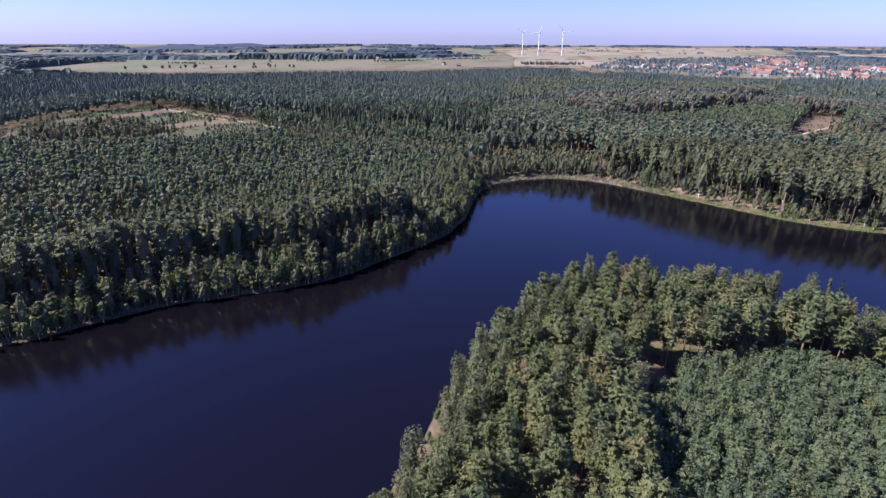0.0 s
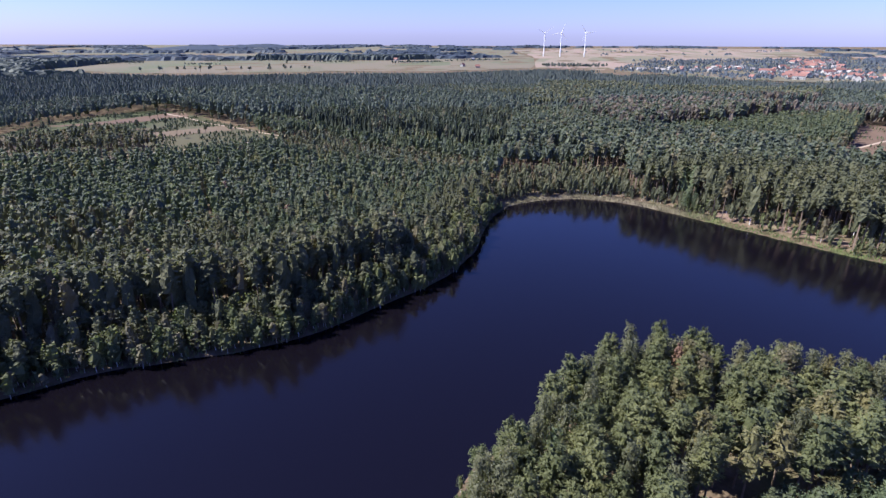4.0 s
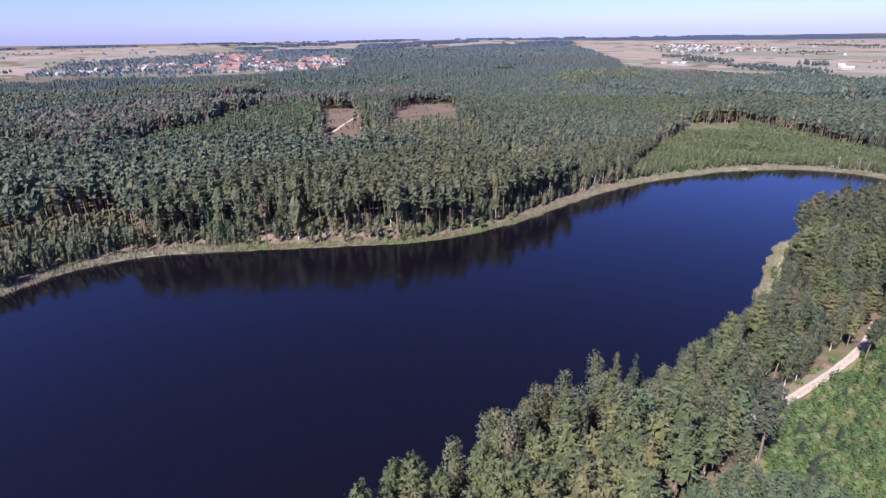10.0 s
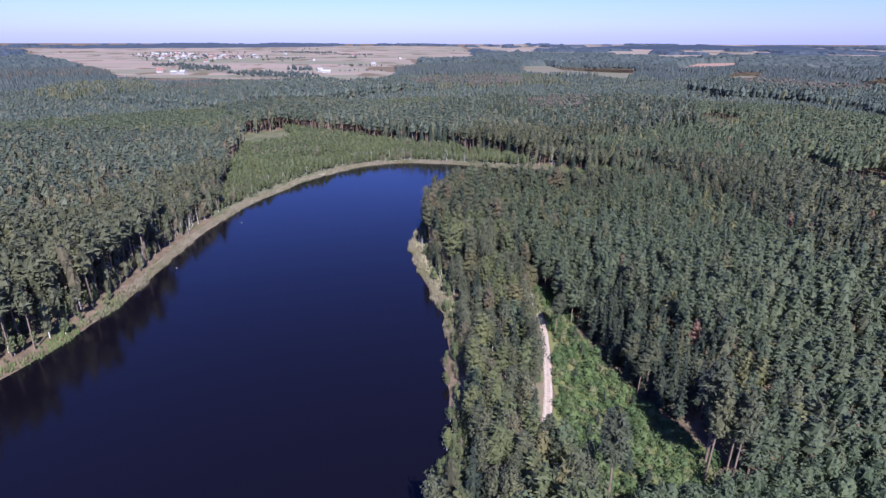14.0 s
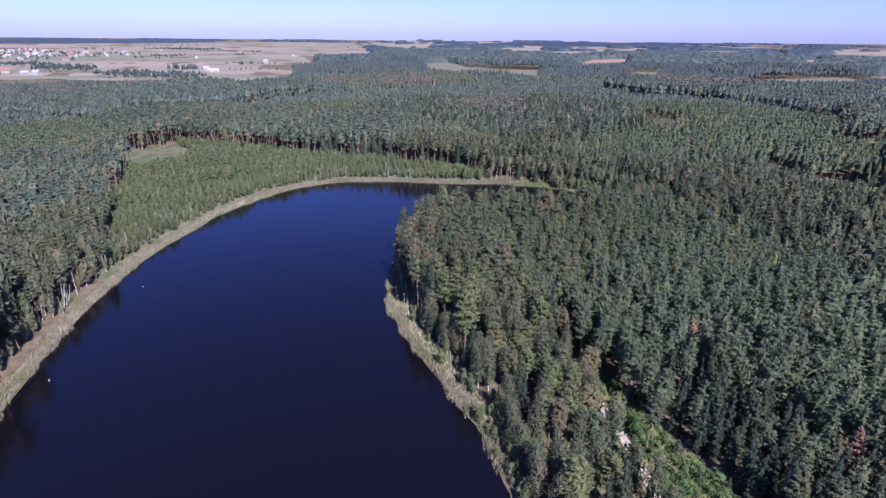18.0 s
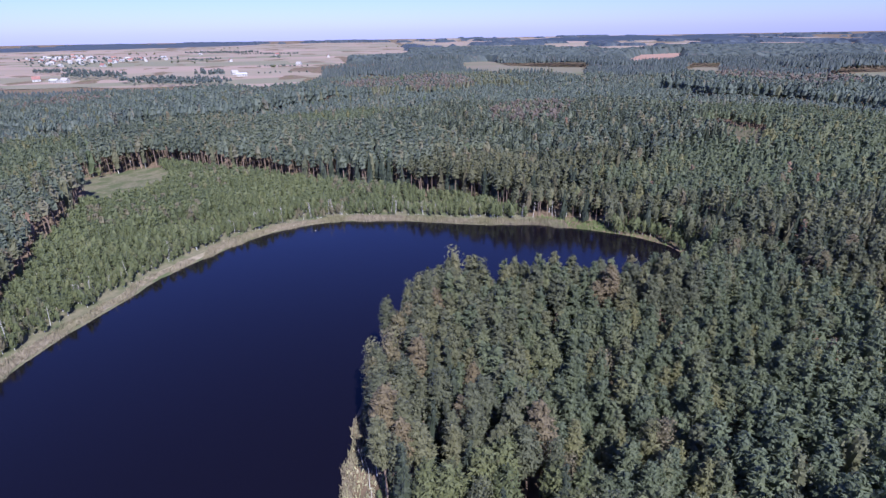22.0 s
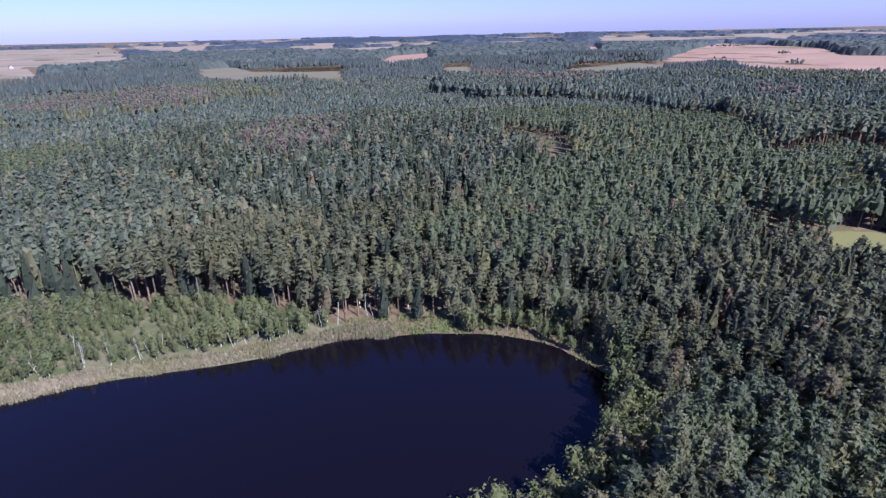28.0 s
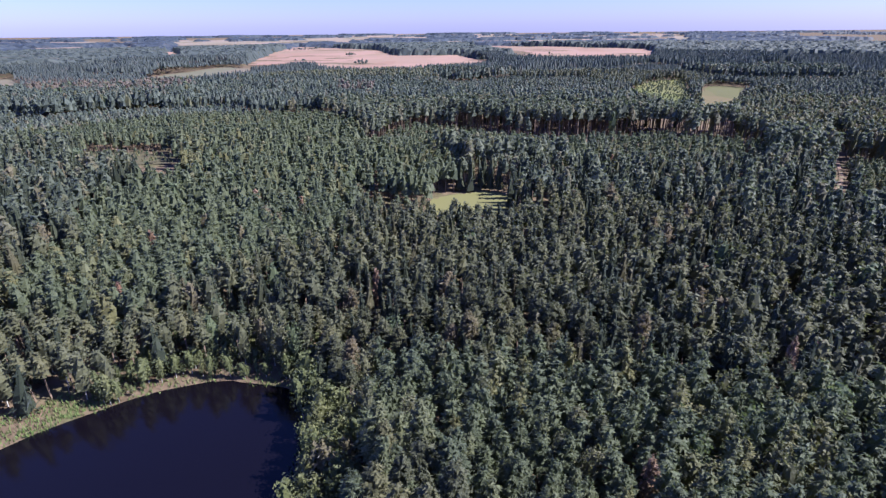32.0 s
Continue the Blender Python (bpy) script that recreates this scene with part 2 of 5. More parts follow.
# ---- plan ----
SHORE_NORTH = [(-240, -10), (-170, 45), (-117, 81), (-85, 113), (-53, 131), (-37, 145), (-21, 168), (-9, 188), (0, 212), (2, 245),
               (3, 272), (10, 292), (25, 306), (45, 314), (68, 312), (90, 300), (114, 283), (138, 265), (160, 248), (183, 239),
               (214, 234), (248, 235), (282, 234), (323, 228), (350, 218), (375, 208), (404, 187), (417, 169), (422, 145), (417, 118), (408, 93)]
SHORE_SOUTH = [(402, 65), (391, 42), (374, 22), (355, 16), (345, 20), (339, 31), (333, 48), (331, 62), (334, 85), (333, 108), (322, 124),
               (300, 136), (267, 142), (245, 139), (227, 135), (210, 131), (194, 128), (175, 129), (150, 128), (128, 134), (100, 139),
               (70, 142), (52, 139), (34, 118), (19, 98), (13, 70), (10, 50), (4, 28), (-8, 0), (-30, -50), (-90, -110), (-200, -120)]
NEAR_LINE = [(30, -32), (25, 40), (35, 100), (86, 152), (160, 142), (225, 115), (284, 104), (294, 62)]
TRACK = [(216, 100.2), (205, 99.2), (191, 99.8), (172, 102.4), (155, 105.8), (143, 109)]
ALDERS = [(300, 234), (345, 246), (397, 262), (461, 272), (522, 294), (542, 267), (504, 193), (458, 122), (439, 88), (405, 60), (400, 100), (380, 180)]
WEST_TAN = [(-451, 430), (-407, 467), (-392, 556), (-343, 514), (-384, 455)]
WEST_BROWN = [(-302, 391), (-264, 457), (-237, 423), (-280, 370)]
PINK_SHORE = [(112, 291), (126, 281), (140, 271), (156, 259), (165, 256), (160, 264), (140, 280), (122, 296)]
GRASS_GAP = [(448, 262), (478, 283), (514, 299), (543, 268), (516, 249), (478, 244)]
MEADOW_LINE = [(356, -101), (361, -116), (359, -125), (341, -140), (329, -137), (319, -124), (332, -108)]
LIGHT_GAP = [(567, -115), (583, -139), (524, -144), (508, -128)]
YELLOW_GAP = [(217, -410), (200, -560), (185, -640), (171, -678), (130, -654), (165, -540), (185, -440)]
WEST_CLEAR = [(-437, 375), (-450, 518), (-400, 565), (-244, 450), (-181, 411), (-210, 350), (-266, 311), (-355, 303)]
NORTH_CLEAR = [(298, 563), (316, 518), (235, 391), (222, 412), (242, 460)]
NORTH_CUT = [(303, 456), (350, 505), (401, 531), (442, 528), (383, 457)]
SCRUB_STRIP = [(222, 99), (213, 91), (191, 90), (166, 85), (150, 78), (138, 75), (128, 84), (130, 100), (140, 107), (162, 103), (188, 99)]
VERGE = [(182, 102.6), (172, 104.0), (156, 107.4), (142, 111)]
YOUNG_STAND = [(59, 44), (60, 78), (72, 97), (102, 109), (123, 103), (130, 78), (140, 40), (118, 10), (70, 10)]
SOUTH_TRACK = [(196, -140), (186, -175), (169, -221), (150, -300)]
EAST_FIELD = [(1044, 255), (1009, 280), (1036, 324), (1077, 349), (1117, 361), (1124, 385), (1105, 455), (1129, 513), (1167, 587), (1163, 644), (1166, 755), (1364, 885), (1707, 1175), (2316, 1691), (3355, 2457), (4500, 1700), (4300, -60), (2900, -60), (2283, -29), (2017, 217), (1745, 190), (1632, 167), (1500, 300), (1348, 215), (1154, 227)]
EAST_GREEN = [(1588, -108), (1654, -190), (1418, -183), (1316, -324), (1134, -249), (1237, -198), (1238, -122), (1354, -72)]
EAST_RED = [(1513, -493), (1766, -661), (1821, -830), (1611, -708), (1484, -580), (1417, -488)]
SOUTH_RED = [(1020, -890), (1113, -1041), (1313, -1422), (1517, -1905), (1051, -1640), (862, -1320), (700, -1380), (540, -1060), (574, -930), (714, -810), (825, -870), (940, -985)]
SOUTH_RED_FAR = [(564, -1221), (417, -1310), (222, -1290), (199, -1600), (211, -1797), (478, -1960), (873, -2047), (678, -1758), (520, -1500)]
WEST_FIELD = [(-1249, 1145), (-1157, 1200), (-976, 1165), (-875, 1168), (-603, 1291), (-460, 1368), (-254, 1415), (-213, 1480), (-40, 1624), (-92, 2523), (-605, 1990), (-1070, 1870), (-1400, 1720)]
BIRCH_GAP = [(1194, -470), (1244, -527), (1231, -569), (1103, -481), (1116, -437)]
TAN_STRIP = [(1000, -597), (1021, -680), (1040, -792), (1030, -842), (960, -826), (905, -755), (925, -700), (971, -603)]
RED_CORNER = [(1721, -1405), (1736, -1481), (1506, -1261), (1495, -1202)]
PALE_FAR = [(3127, -789), (3110, -1041), (2457, -790), (2448, -649)]
PALE_LOW = [(2453, -799), (2544, -940), (2472, -1087), (2237, -963), (2200, -762)]
SAPLINGS = [(277, -536), (251, -700), (200, -760), (205, -640), (216, -446), (240, -440)]
RIDE = [(420, -258), (316, -250), (260, -276), (196, -262), (206, -296), (262, -306), (320, -281), (410, -292)]
PLOT = [(160, -244), (128, -250), (150, -134), (186, -146)]
BROWN_STAND = [(1097, -474), (887, -485), (720, -400), (700, -330), (787, -320), (831, -294)]
BROWN_NEAR = [(575, 45), (563, -4), (647, -50), (717, -29), (652, 26)]
BROWN_WIDE = [(922, 177), (834, 74), (871, 1), (1000, -12), (1035, 109), (975, 182)]
BIRCH_BAND = [(491, 96), (486, 73), (465, 45), (441, 55), (451, 77), (469, 95)]
BROWN_NORTH = [(318, 515), (322, 575), (420, 620), (470, 545), (405, 540), (345, 512)]
BROWN_STAND_LOW = [(599, -488), (542, -474), (512, -392), (554, -402)]
FRONT_STAND = [(430, -180), (300, -172), (215, -190), (196, -262), (260, -276), (316, -250), (420, -258)]
TALL_STAND = [(415, -292), (320, -281), (262, -306), (206, -296), (196, -380), (300, -400), (420, -380)]
FAR_EAST = [(2250, -1150), (2350, -120), (3000, -100), (4300, -100), (5400, -300), (5300, -2600), (3200, -2600), (2300, -1900)]
FAR_SOUTH = [(-100, -2150), (900, -2150), (2200, -2000), (2900, -2700), (2600, -4600), (500, -4700), (-500, -4000)]
FAR_WEST = [(-1500, 1800), (-700, 2150), (-120, 2560), (-330, 3900), (-900, 4900), (-3800, 4700), (-4300, 3000), (-2600, 1500)]
FAR_NORTH = [(1250, 2750), (2400, 2300), (3200, 2400), (4200, 3600), (3000, 4900), (1800, 4600)]
TOWN_LINE = [(360, 1290), (600, 1215), (840, 1345), (1010, 1640), (1150, 2000), (1150, 2660), (337, 2160), (160, 1513)]
NORTH_FIELD = [(-92, 2523), (-40, 1640), (160, 1560), (337, 2160), (1150, 2700), (1700, 4600), (300, 4600), (-300, 3800)]
rng = np.random.default_rng(7)


def smooth_loop(points, each=5):
    """A closed Catmull-Rom curve through the points."""
    p = np.array(points, float)
    a, b, c, d = np.roll(p, 1, 0), p, np.roll(p, -1, 0), np.roll(p, -2, 0)
    out = []
    for s in np.linspace(0, 1, each, endpoint=False):
        out.append(0.5 * (2 * b + (c - a) * s + (2 * a - 5 * b + 4 * c - d) * s**2 + (3 * b - a - 3 * c + d) * s**3))
    return np.stack(out, 1).reshape(-1, 2)


def inside(xy, line):
    """Which points lie in a closed line."""
    p = np.array(line, float)
    q = np.roll(p, -1, 0)
    hit = np.zeros(len(xy), bool)
    for (x0, y0), (x1, y1) in zip(p, q):
        if y0 == y1:
            continue
        cut = (xy[:, 1] < max(y0, y1)) & (xy[:, 1] >= min(y0, y1))
        hit ^= cut & (xy[:, 0] < x0 + (xy[:, 1] - y0) * (x1 - x0) / (y1 - y0))
    return hit


def gap_to(xy, line, closed=False):
    """Distance from points to a line of segments."""
    p = np.array(line, float)
    q = np.roll(p, -1, 0) if closed else p[1:]
    best = np.full(len(xy), 1e9)
    for a, b in zip(p if closed else p[:-1], q):
        ab = b - a
        s = np.clip(((xy - a) @ ab) / (ab @ ab + 1e-9), 0, 1)
        best = np.minimum(best, np.hypot(*(xy - a - s[:, None] * ab).T))
    return best


def wobble(xy, size, seed=0):
    """Smooth noise from -1 to 1 without a grid."""
    r = np.random.default_rng(seed)
    v = np.zeros(len(xy))
    for k in range(7):
        turn, phase, f = r.uniform(0, 6.28), r.uniform(0, 6.28), r.uniform(0.6, 1.8) * 6.28 / size
        v += np.sin(f * (xy[:, 0] * np.cos(turn) + xy[:, 1] * np.sin(turn)) + phase)
    return v / 4.5


LAKE = smooth_loop(SHORE_NORTH + SHORE_SOUTH)
# signed distance to the lake's edge, on a 4 m grid, positive on land
GX, GY = np.arange(-320, 560, 4.0), np.arange(-240, 420, 4.0)
grid_xy = np.stack(np.meshgrid(GX, GY, indexing="ij"), -1).reshape(-1, 2)
grid_d = gap_to(grid_xy, LAKE, True)
grid_d[inside(grid_xy, LAKE)] *= -1
grid_d += wobble(grid_xy, 26, 3) * 0.9 + wobble(grid_xy, 9, 4) * 0.4
grid_d = grid_d.reshape(len(GX), len(GY))


def shore(xy):
    u, v = (xy[:, 0] - GX[0]) / 4.0, (xy[:, 1] - GY[0]) / 4.0
    off = np.maximum(0, np.maximum(np.maximum(-u, u - len(GX) + 1), np.maximum(-v, v - len(GY) + 1))) * 4.0
    u, v = np.clip(u, 0, len(GX) - 1.001), np.clip(v, 0, len(GY) - 1.001)
    i, j = u.astype(int), v.astype(int)
    a, b = u - i, v - j
    d = grid_d[i, j] * (1 - a) * (1 - b) + grid_d[i + 1, j] * a * (1 - b) + grid_d[i, j + 1] * (1 - a) * b + grid_d[i + 1, j + 1] * a * b
    return np.where(off > 0, np.abs(d) + off, d)


def land(xy):
    """Height of the ground."""
    d = shore(xy)
    z = np.where(d < 0, np.maximum(d * 0.16, -3.0), np.minimum(d * 0.10, 0.8) + 1.6 * (1 - np.exp(-np.maximum(d, 0) / 90.0)))
    for x, y, high, wide in ((300, 480, 13, 125), (-235, 380, 8, 140), (560, -150, 7, 110), (130, 300, 3, 30)):
        z = z + high * np.exp(-((xy[:, 0] - x) ** 2 + (xy[:, 1] - y) ** 2) / (2 * wide**2)) * np.clip(d / 25, 0, 1)
    return z + wobble(xy, 160, 9) * np.clip(d / 60, 0, 1) * 1.2

# ---- mesh helpers ----


def raw_mesh(name, verts, tris, mats, index=None, tone=None, smooth=False):
    me = bpy.data.meshes.new(name)
    verts, tris = np.asarray(verts, np.float32), np.asarray(tris, np.int32)
    n = tris.shape[1]
    me.vertices.add(len(verts))
    me.vertices.foreach_set("co", verts.ravel())
    me.loops.add(tris.size)
    me.loops.foreach_set("vertex_index", tris.ravel())
    me.polygons.add(len(tris))
    me.polygons.foreach_set("loop_start", np.arange(0, tris.size, n, dtype=np.int32))
    for m in mats:
        me.materials.append(m)
    if index is not None:
        me.polygons.foreach_set("material_index", np.asarray(index, np.int32))
    me.polygons.foreach_set("use_smooth", np.full(len(tris), smooth))
    if tone is not None:
        at = me.attributes.new("tone", "FLOAT", "POINT")
        at.data.foreach_set("value", np.asarray(tone, np.float32))
    me.update(calc_edges=True)
    return me


def part(name, bm, material, parent, label=""):
    me = bpy.data.meshes.new(name)
    bm.to_mesh(me)
    bm.free()
    me.materials.append(material)
    ob = new(name, me)
    ob.parent = parent
    return tagged(ob, label)


def sheet(name, line, material, cell, lift, label="", category="field"):
    """A patch of ground cover that follows the land inside a closed line."""
    p = np.array(line, float)
    corner = np.array(line, float)
    edge = smooth_loop(line, 4) if cell < 10 else np.concatenate([corner + (np.roll(corner, -1, 0) - corner) * k for k in (0, 0.5)], 1).reshape(-1, 2)
    xs, ys = np.arange(p[:, 0].min() - cell, p[:, 0].max() + cell, cell), np.arange(p[:, 1].min() - cell, p[:, 1].max() + cell, cell)
    xy = np.stack(np.meshgrid(xs, ys, indexing="ij"), -1).reshape(-1, 2)
    ok = inside(xy, edge).reshape(len(xs), len(ys))
    near = gap_to(xy, edge, True).reshape(len(xs), len(ys)) < cell * 0.72
    keep = ok | near
    # pull the fringe points onto the line
    flat = xy.copy()
    fringe = (near & ~ok).reshape(-1)
    if fringe.any():
        q = xy[fringe]
        best, place = np.full(len(q), 1e9), q.copy()
        for a, b in zip(edge, np.roll(edge, -1, 0)):
            ab = b - a
            s = np.clip(((q - a) @ ab) / (ab @ ab + 1e-9), 0, 1)
            at = a + s[:, None] * ab
            d = np.hypot(*(q - at).T)
            place[d < best] = at[d < best]
            best = np.minimum(d, best)
        flat[fringe] = place
    number = np.arange(len(xy)).reshape(len(xs), len(ys))
    a, b, c, d = number[:-1, :-1], number[1:, :-1], number[1:, 1:], number[:-1, 1:]
    k = keep[:-1, :-1] & keep[1:, :-1] & keep[1:, 1:] & keep[:-1, 1:]
    quads = np.stack([a[k], b[k], c[k], d[k]], -1)
    used, back = np.unique(quads, return_inverse=True)
    flat = flat[used]
    ob = new(name, raw_mesh(name, np.c_[flat, land(flat) + lift], back.reshape(-1, 4), [material], smooth=True))
    return tagged(ob, label, category, kind="structure")


# ---- ground and water ----


def axis(low, high, step):
    mid = list(np.arange(low, high + step, step))
    out, s = [], step
    a, b = low, high + step
    while a > -6500:
        s *= 1.09
        a -= s
        out.append(a)
    left, s = out[::-1], step
    right = []
    while b < 7500:
        s *= 1.09
        b += s
        right.append(b)
    return np.array(left + mid + right)


def build_ground():
    xs, ys = axis(-260, 460, 5.0), axis(-140, 330, 5.0)
    xy = np.stack(np.meshgrid(xs, ys, indexing="ij"), -1).reshape(-1, 2)
    number = np.arange(len(xy)).reshape(len(xs), len(ys))
    quads = np.stack([number[:-1, :-1], number[1:, :-1], number[1:, 1:], number[:-1, 1:]], -1).reshape(-1, 4)
    ob = new("ground", raw_mesh("ground", np.c_[xy, land(xy)], quads, [GROUND], smooth=True))
    tagged(ob, "brown forest floor with moss and needle litter", "ground", kind="structure")


def build_water():
    bm = bmesh.new()
    ring = [bm.verts.new((x, y, 0.0)) for x, y in ((-300, -200), (460, -200), (460, 340), (-300, 340))]
    bm.faces.new(ring)
    me = bpy.data.meshes.new("water")
    bm.to_mesh(me)
    bm.free()
    me.materials.append(WATER)
    tagged(new("water", me), "dark navy lake water, calm with fine ripples", "lake", kind="structure")


build_ground()
build_water()

# ---- trees ----
# kind: foliage, bark, crown base, crown radius, shape power, size of the tufts, trunk radius
KINDS = {
    "pine": (PINE, PINE_BARK, 0.56, 0.126, 0.62, 1.0, 0.010),
    "oldpine": (OLD_PINE, PINE_BARK, 0.46, 0.172, 0.62, 1.0, 0.010),
    "leafy": (LEAFY, BIRCH_BARK, 0.14, 0.150, 0.60, 0.9, 0.008),
    "brown": (BROWN_WOOD, GREY_BARK, 0.20, 0.140, 0.60, 0.8, 0.008),
    "bluepine": (HAZY_PINE, PINE_BARK, 0.58, 0.122, 0.62, 1.0, 0.010),
    "young": (YOUNG, PINE_BARK, 0.42, 0.145, 0.60, 0.95, 0.010),
    "spruce": (SPRUCE, GREY_BARK, 0.08, 0.150, 0.88, 0.9, 0.011),
    "birch": (BIRCH, BIRCH_BARK, 0.20, 0.125, 0.60, 0.7, 0.007),
    "alder": (ALDER_LEAF, BIRCH_BARK, 0.24, 0.150, 0.60, 0.9, 0.008),
    "shrub": (SHRUB, GREY_BARK, 0.04, 0.42, 0.55, 2.4, 0.02),
    "rust": (RUST, PINE_BARK, 0.35, 0.120, 0.75, 0.9, 0.010),
    # mid, half and far have leaf colours with haze mixed in
    "mid": (HAZED_MID, PINE_BARK, 0.45, 0.150, 0.8, 1.0, 0.01),
    "half": (HALF_HAZED, PINE_BARK, 0.50, 0.135, 0.8, 1.0, 0.01),
    "far": (HAZED_FAR, PINE_BARK, 0.20, 0.20, 0.8, 1.0, 0.01),
}
BROADLEAF = ("birch", "alder", "shrub", "leafy", "brown")


def crown_radius(kind, s):
    """Radius of the crown (in tree heights) at s from its base to its tip."""
    radius, power = KINDS[kind][3], KINDS[kind][4]
    if kind in ("spruce", "young"):
        return radius * np.minimum(1, 0.7 + 2.5 * s) * (1.03 - s) ** power
    if kind in BROADLEAF:
        return radius * (np.sin(np.pi * np.clip(0.12 + 0.86 * s, 0, 1))) ** power
    return radius * np.minimum(1, 0.55 + 2.0 * s) * np.clip(1.03 - s**1.5, 0, 1) ** power


def tree_shape(kind, level, seed):
    """A tree one unit high: (verts, triangles, trunk triangles). level: 0 fine to 5 farthest."""
    r = np.random.default_rng(seed * 31 + level * 7 + len(kind))
    base, stem = KINDS[kind][2], KINDS[kind][6]
    verts, tris = [], []

    def add(points, faces):
        k = sum(len(v) for v in verts)
        verts.append(np.asarray(points, float))
        tris.append(np.asarray(faces, int) + k)

    def bend(z):
        return np.array([lean[0], lean[1]]) * 3 * z * z

    sides = (7, 5, 3, 3, 0, 0)[level]
    lean = r.normal(0, 0.012, 2)
    if sides:
        top = base + 0.3 * (1 - base)
        rings = [(0.0, stem * 1.25), (top * 0.5, stem), (top, stem * 0.7)] if level < 2 else [(0.0, stem * 1.2), (top, stem * 0.7)]
        pts = []
        for z, rad in rings:
            turn = np.linspace(0, 2 * np.pi, sides, endpoint=False)
            pts.append(np.c_[np.cos(turn) * rad + bend(z)[0], np.sin(turn) * rad + bend(z)[1], np.full(sides, z)])
        faces = []
        for a in range(len(rings) - 1):
            for b in range(sides):
                c = (b + 1) % sides
                lo, hi = a * sides, (a + 1) * sides
                faces += [(lo + b, lo + c, hi + c), (lo + b, hi + c, hi + b)]
        add(np.concatenate(pts), faces)
    if level < 2 and kind in ("pine", "oldpine", "rust", "birch", "alder"):
        # bare limbs that show between the tufts
        for _ in range(9 if level == 0 else 4):
            z, turn = r.uniform(base * 0.75, 0.8), r.uniform(0, 6.28)
            out = 0.8 * max(crown_radius(kind, np.clip((z - base) / (1 - base), 0.1, 1)), 0.03)
            w = stem * 0.3
            tip = np.array([np.cos(turn) * out, np.sin(turn) * out, z + out * r.uniform(0.1, 0.7)])
            side = np.array([-np.sin(turn), np.cos(turn), 0]) * w
            root = np.array([0, 0, z])
            add([root - side, root + side, root + [0, 0, 2 * w], tip], [(0, 1, 3), (1, 2, 3), (2, 0, 3)])
    trunk = sum(len(t) for t in tris)
    # inner mass of the crown, uneven
    n, steps = ((9, 8), (7, 7), (6, 5), (5, 3), (5, 3), (4, 1))[level]
    full = (0.46, 0.52, 0.64, 0.80, 0.95, 1.0)[level] * (0.85 if kind in BROADLEAF and level < 4 else 1.0)
    pts = []
    for q in (np.linspace(0.03, 0.88, steps) if steps > 2 else ((0.02, 0.5) if steps == 2 else (0.15,))):
        turn = np.linspace(0, 2 * np.pi, n, endpoint=False) + q * 2
        rad = crown_radius(kind, max(q, 0.12)) * full * r.uniform(0.62, 1.22, n) * np.where(np.arange(n) % 2, 1.12, 0.86)
        z = base + (1 - base) * q + r.normal(0, 0.10 * (1 - base) / steps, n)
        pts.append(np.c_[np.cos(turn) * rad + bend(q)[0], np.sin(turn) * rad + bend(q)[1], z])
    faces = []
    for k in range(steps - 1):
        for b in range(n):
            c = (b + 1) % n
            faces += [(k * n + b, k * n + c, k * n + n + c), (k * n + b, k * n + n + c, k * n + n + b)]
    faces += [((steps - 1) * n + b, (steps - 1) * n + (b + 1) % n, steps * n) for b in range(n)]
    add(np.r_[np.concatenate(pts), [[bend(1)[0], bend(1)[1], 0.90 if level < 3 else 0.96]]], faces)
    if level == 5:
        return np.concatenate(verts), np.concatenate(tris), trunk
    whorls, each, tufts, size = ((12, 6.0, 26, 0.037), (10, 5.0, 8, 0.046), (7, 4.6, 5, 0.052), (4, 4.2, 3, 0.066), (3, 3.0, 1, 0.090))[level]
    tufts = tufts if kind not in BROADLEAF else (18, 8, 4, 3, 1)[level]
    size *= KINDS[kind][5]
    wild = kind in BROADLEAF
    where, facing, aims = [], [], []
    for w in range(whorls):
        s = (w + 0.35) / whorls
        z = base + (1 - base) * s
        rad = crown_radius(kind, s)
        count = max(2, round(each * (0.35 + 0.75 * rad / KINDS[kind][3])))
        turn0 = r.uniform(0, 6.28)
        for k in range(count):
            turn = turn0 + 6.28 * (k + r.uniform(-0.35, 0.35)) / count
            reach = rad * r.uniform(0.78, 1.14)
            rise = -0.40 + 0.8 * s if kind == "spruce" else (0.05 + 0.75 * s if not wild else 0.3)
            outward = np.array([np.cos(turn), np.sin(turn), 0.0])
            side = np.array([-np.sin(turn), np.cos(turn), 0.0])
            root = np.array([bend(z)[0], bend(z)[1], z + r.normal(0, 0.016)])
            for _ in range(tufts):
                if wild:
                    # a leafy lobe at the end of the bough
                    way = r.normal(0, 1, 3) + outward * 0.8 + [0, 0, 0.35]
                    way /= np.linalg.norm(way)
                    p = root + outward * reach * 0.66 + way * KINDS[kind][3] * 0.42 * r.uniform(0.6, 1.1)
                    where.append(p)
                    facing.append(way + outward * 0.5 + r.normal(0, 0.35, 3))
                    aims.append(r.normal(0, 0.7, 3) + [0, 0, -0.55 if kind == "birch" else 0.2])
                else:
                    # a flat plume of needles along the bough, its tufts fanned and raised at the end
                    q = r.uniform(0.50, 1.0)
                    fan = r.normal(0, 1)
                    p = root + outward * reach * q + side * fan * reach * 0.24 * q + np.array([0, 0, reach * rise * q * (0.6 + 0.5 * q) + r.normal(0, 0.011)])
                    where.append(p)
                    facing.append(outward * r.uniform(0.3, 0.8) + [0, 0, 0.66] + r.normal(0, 0.36, 3))
                    aims.append(outward + side * fan * 0.55 + [0, 0, rise * 0.5 + r.uniform(0.0, 0.5)] + r.normal(0, 0.15, 3))
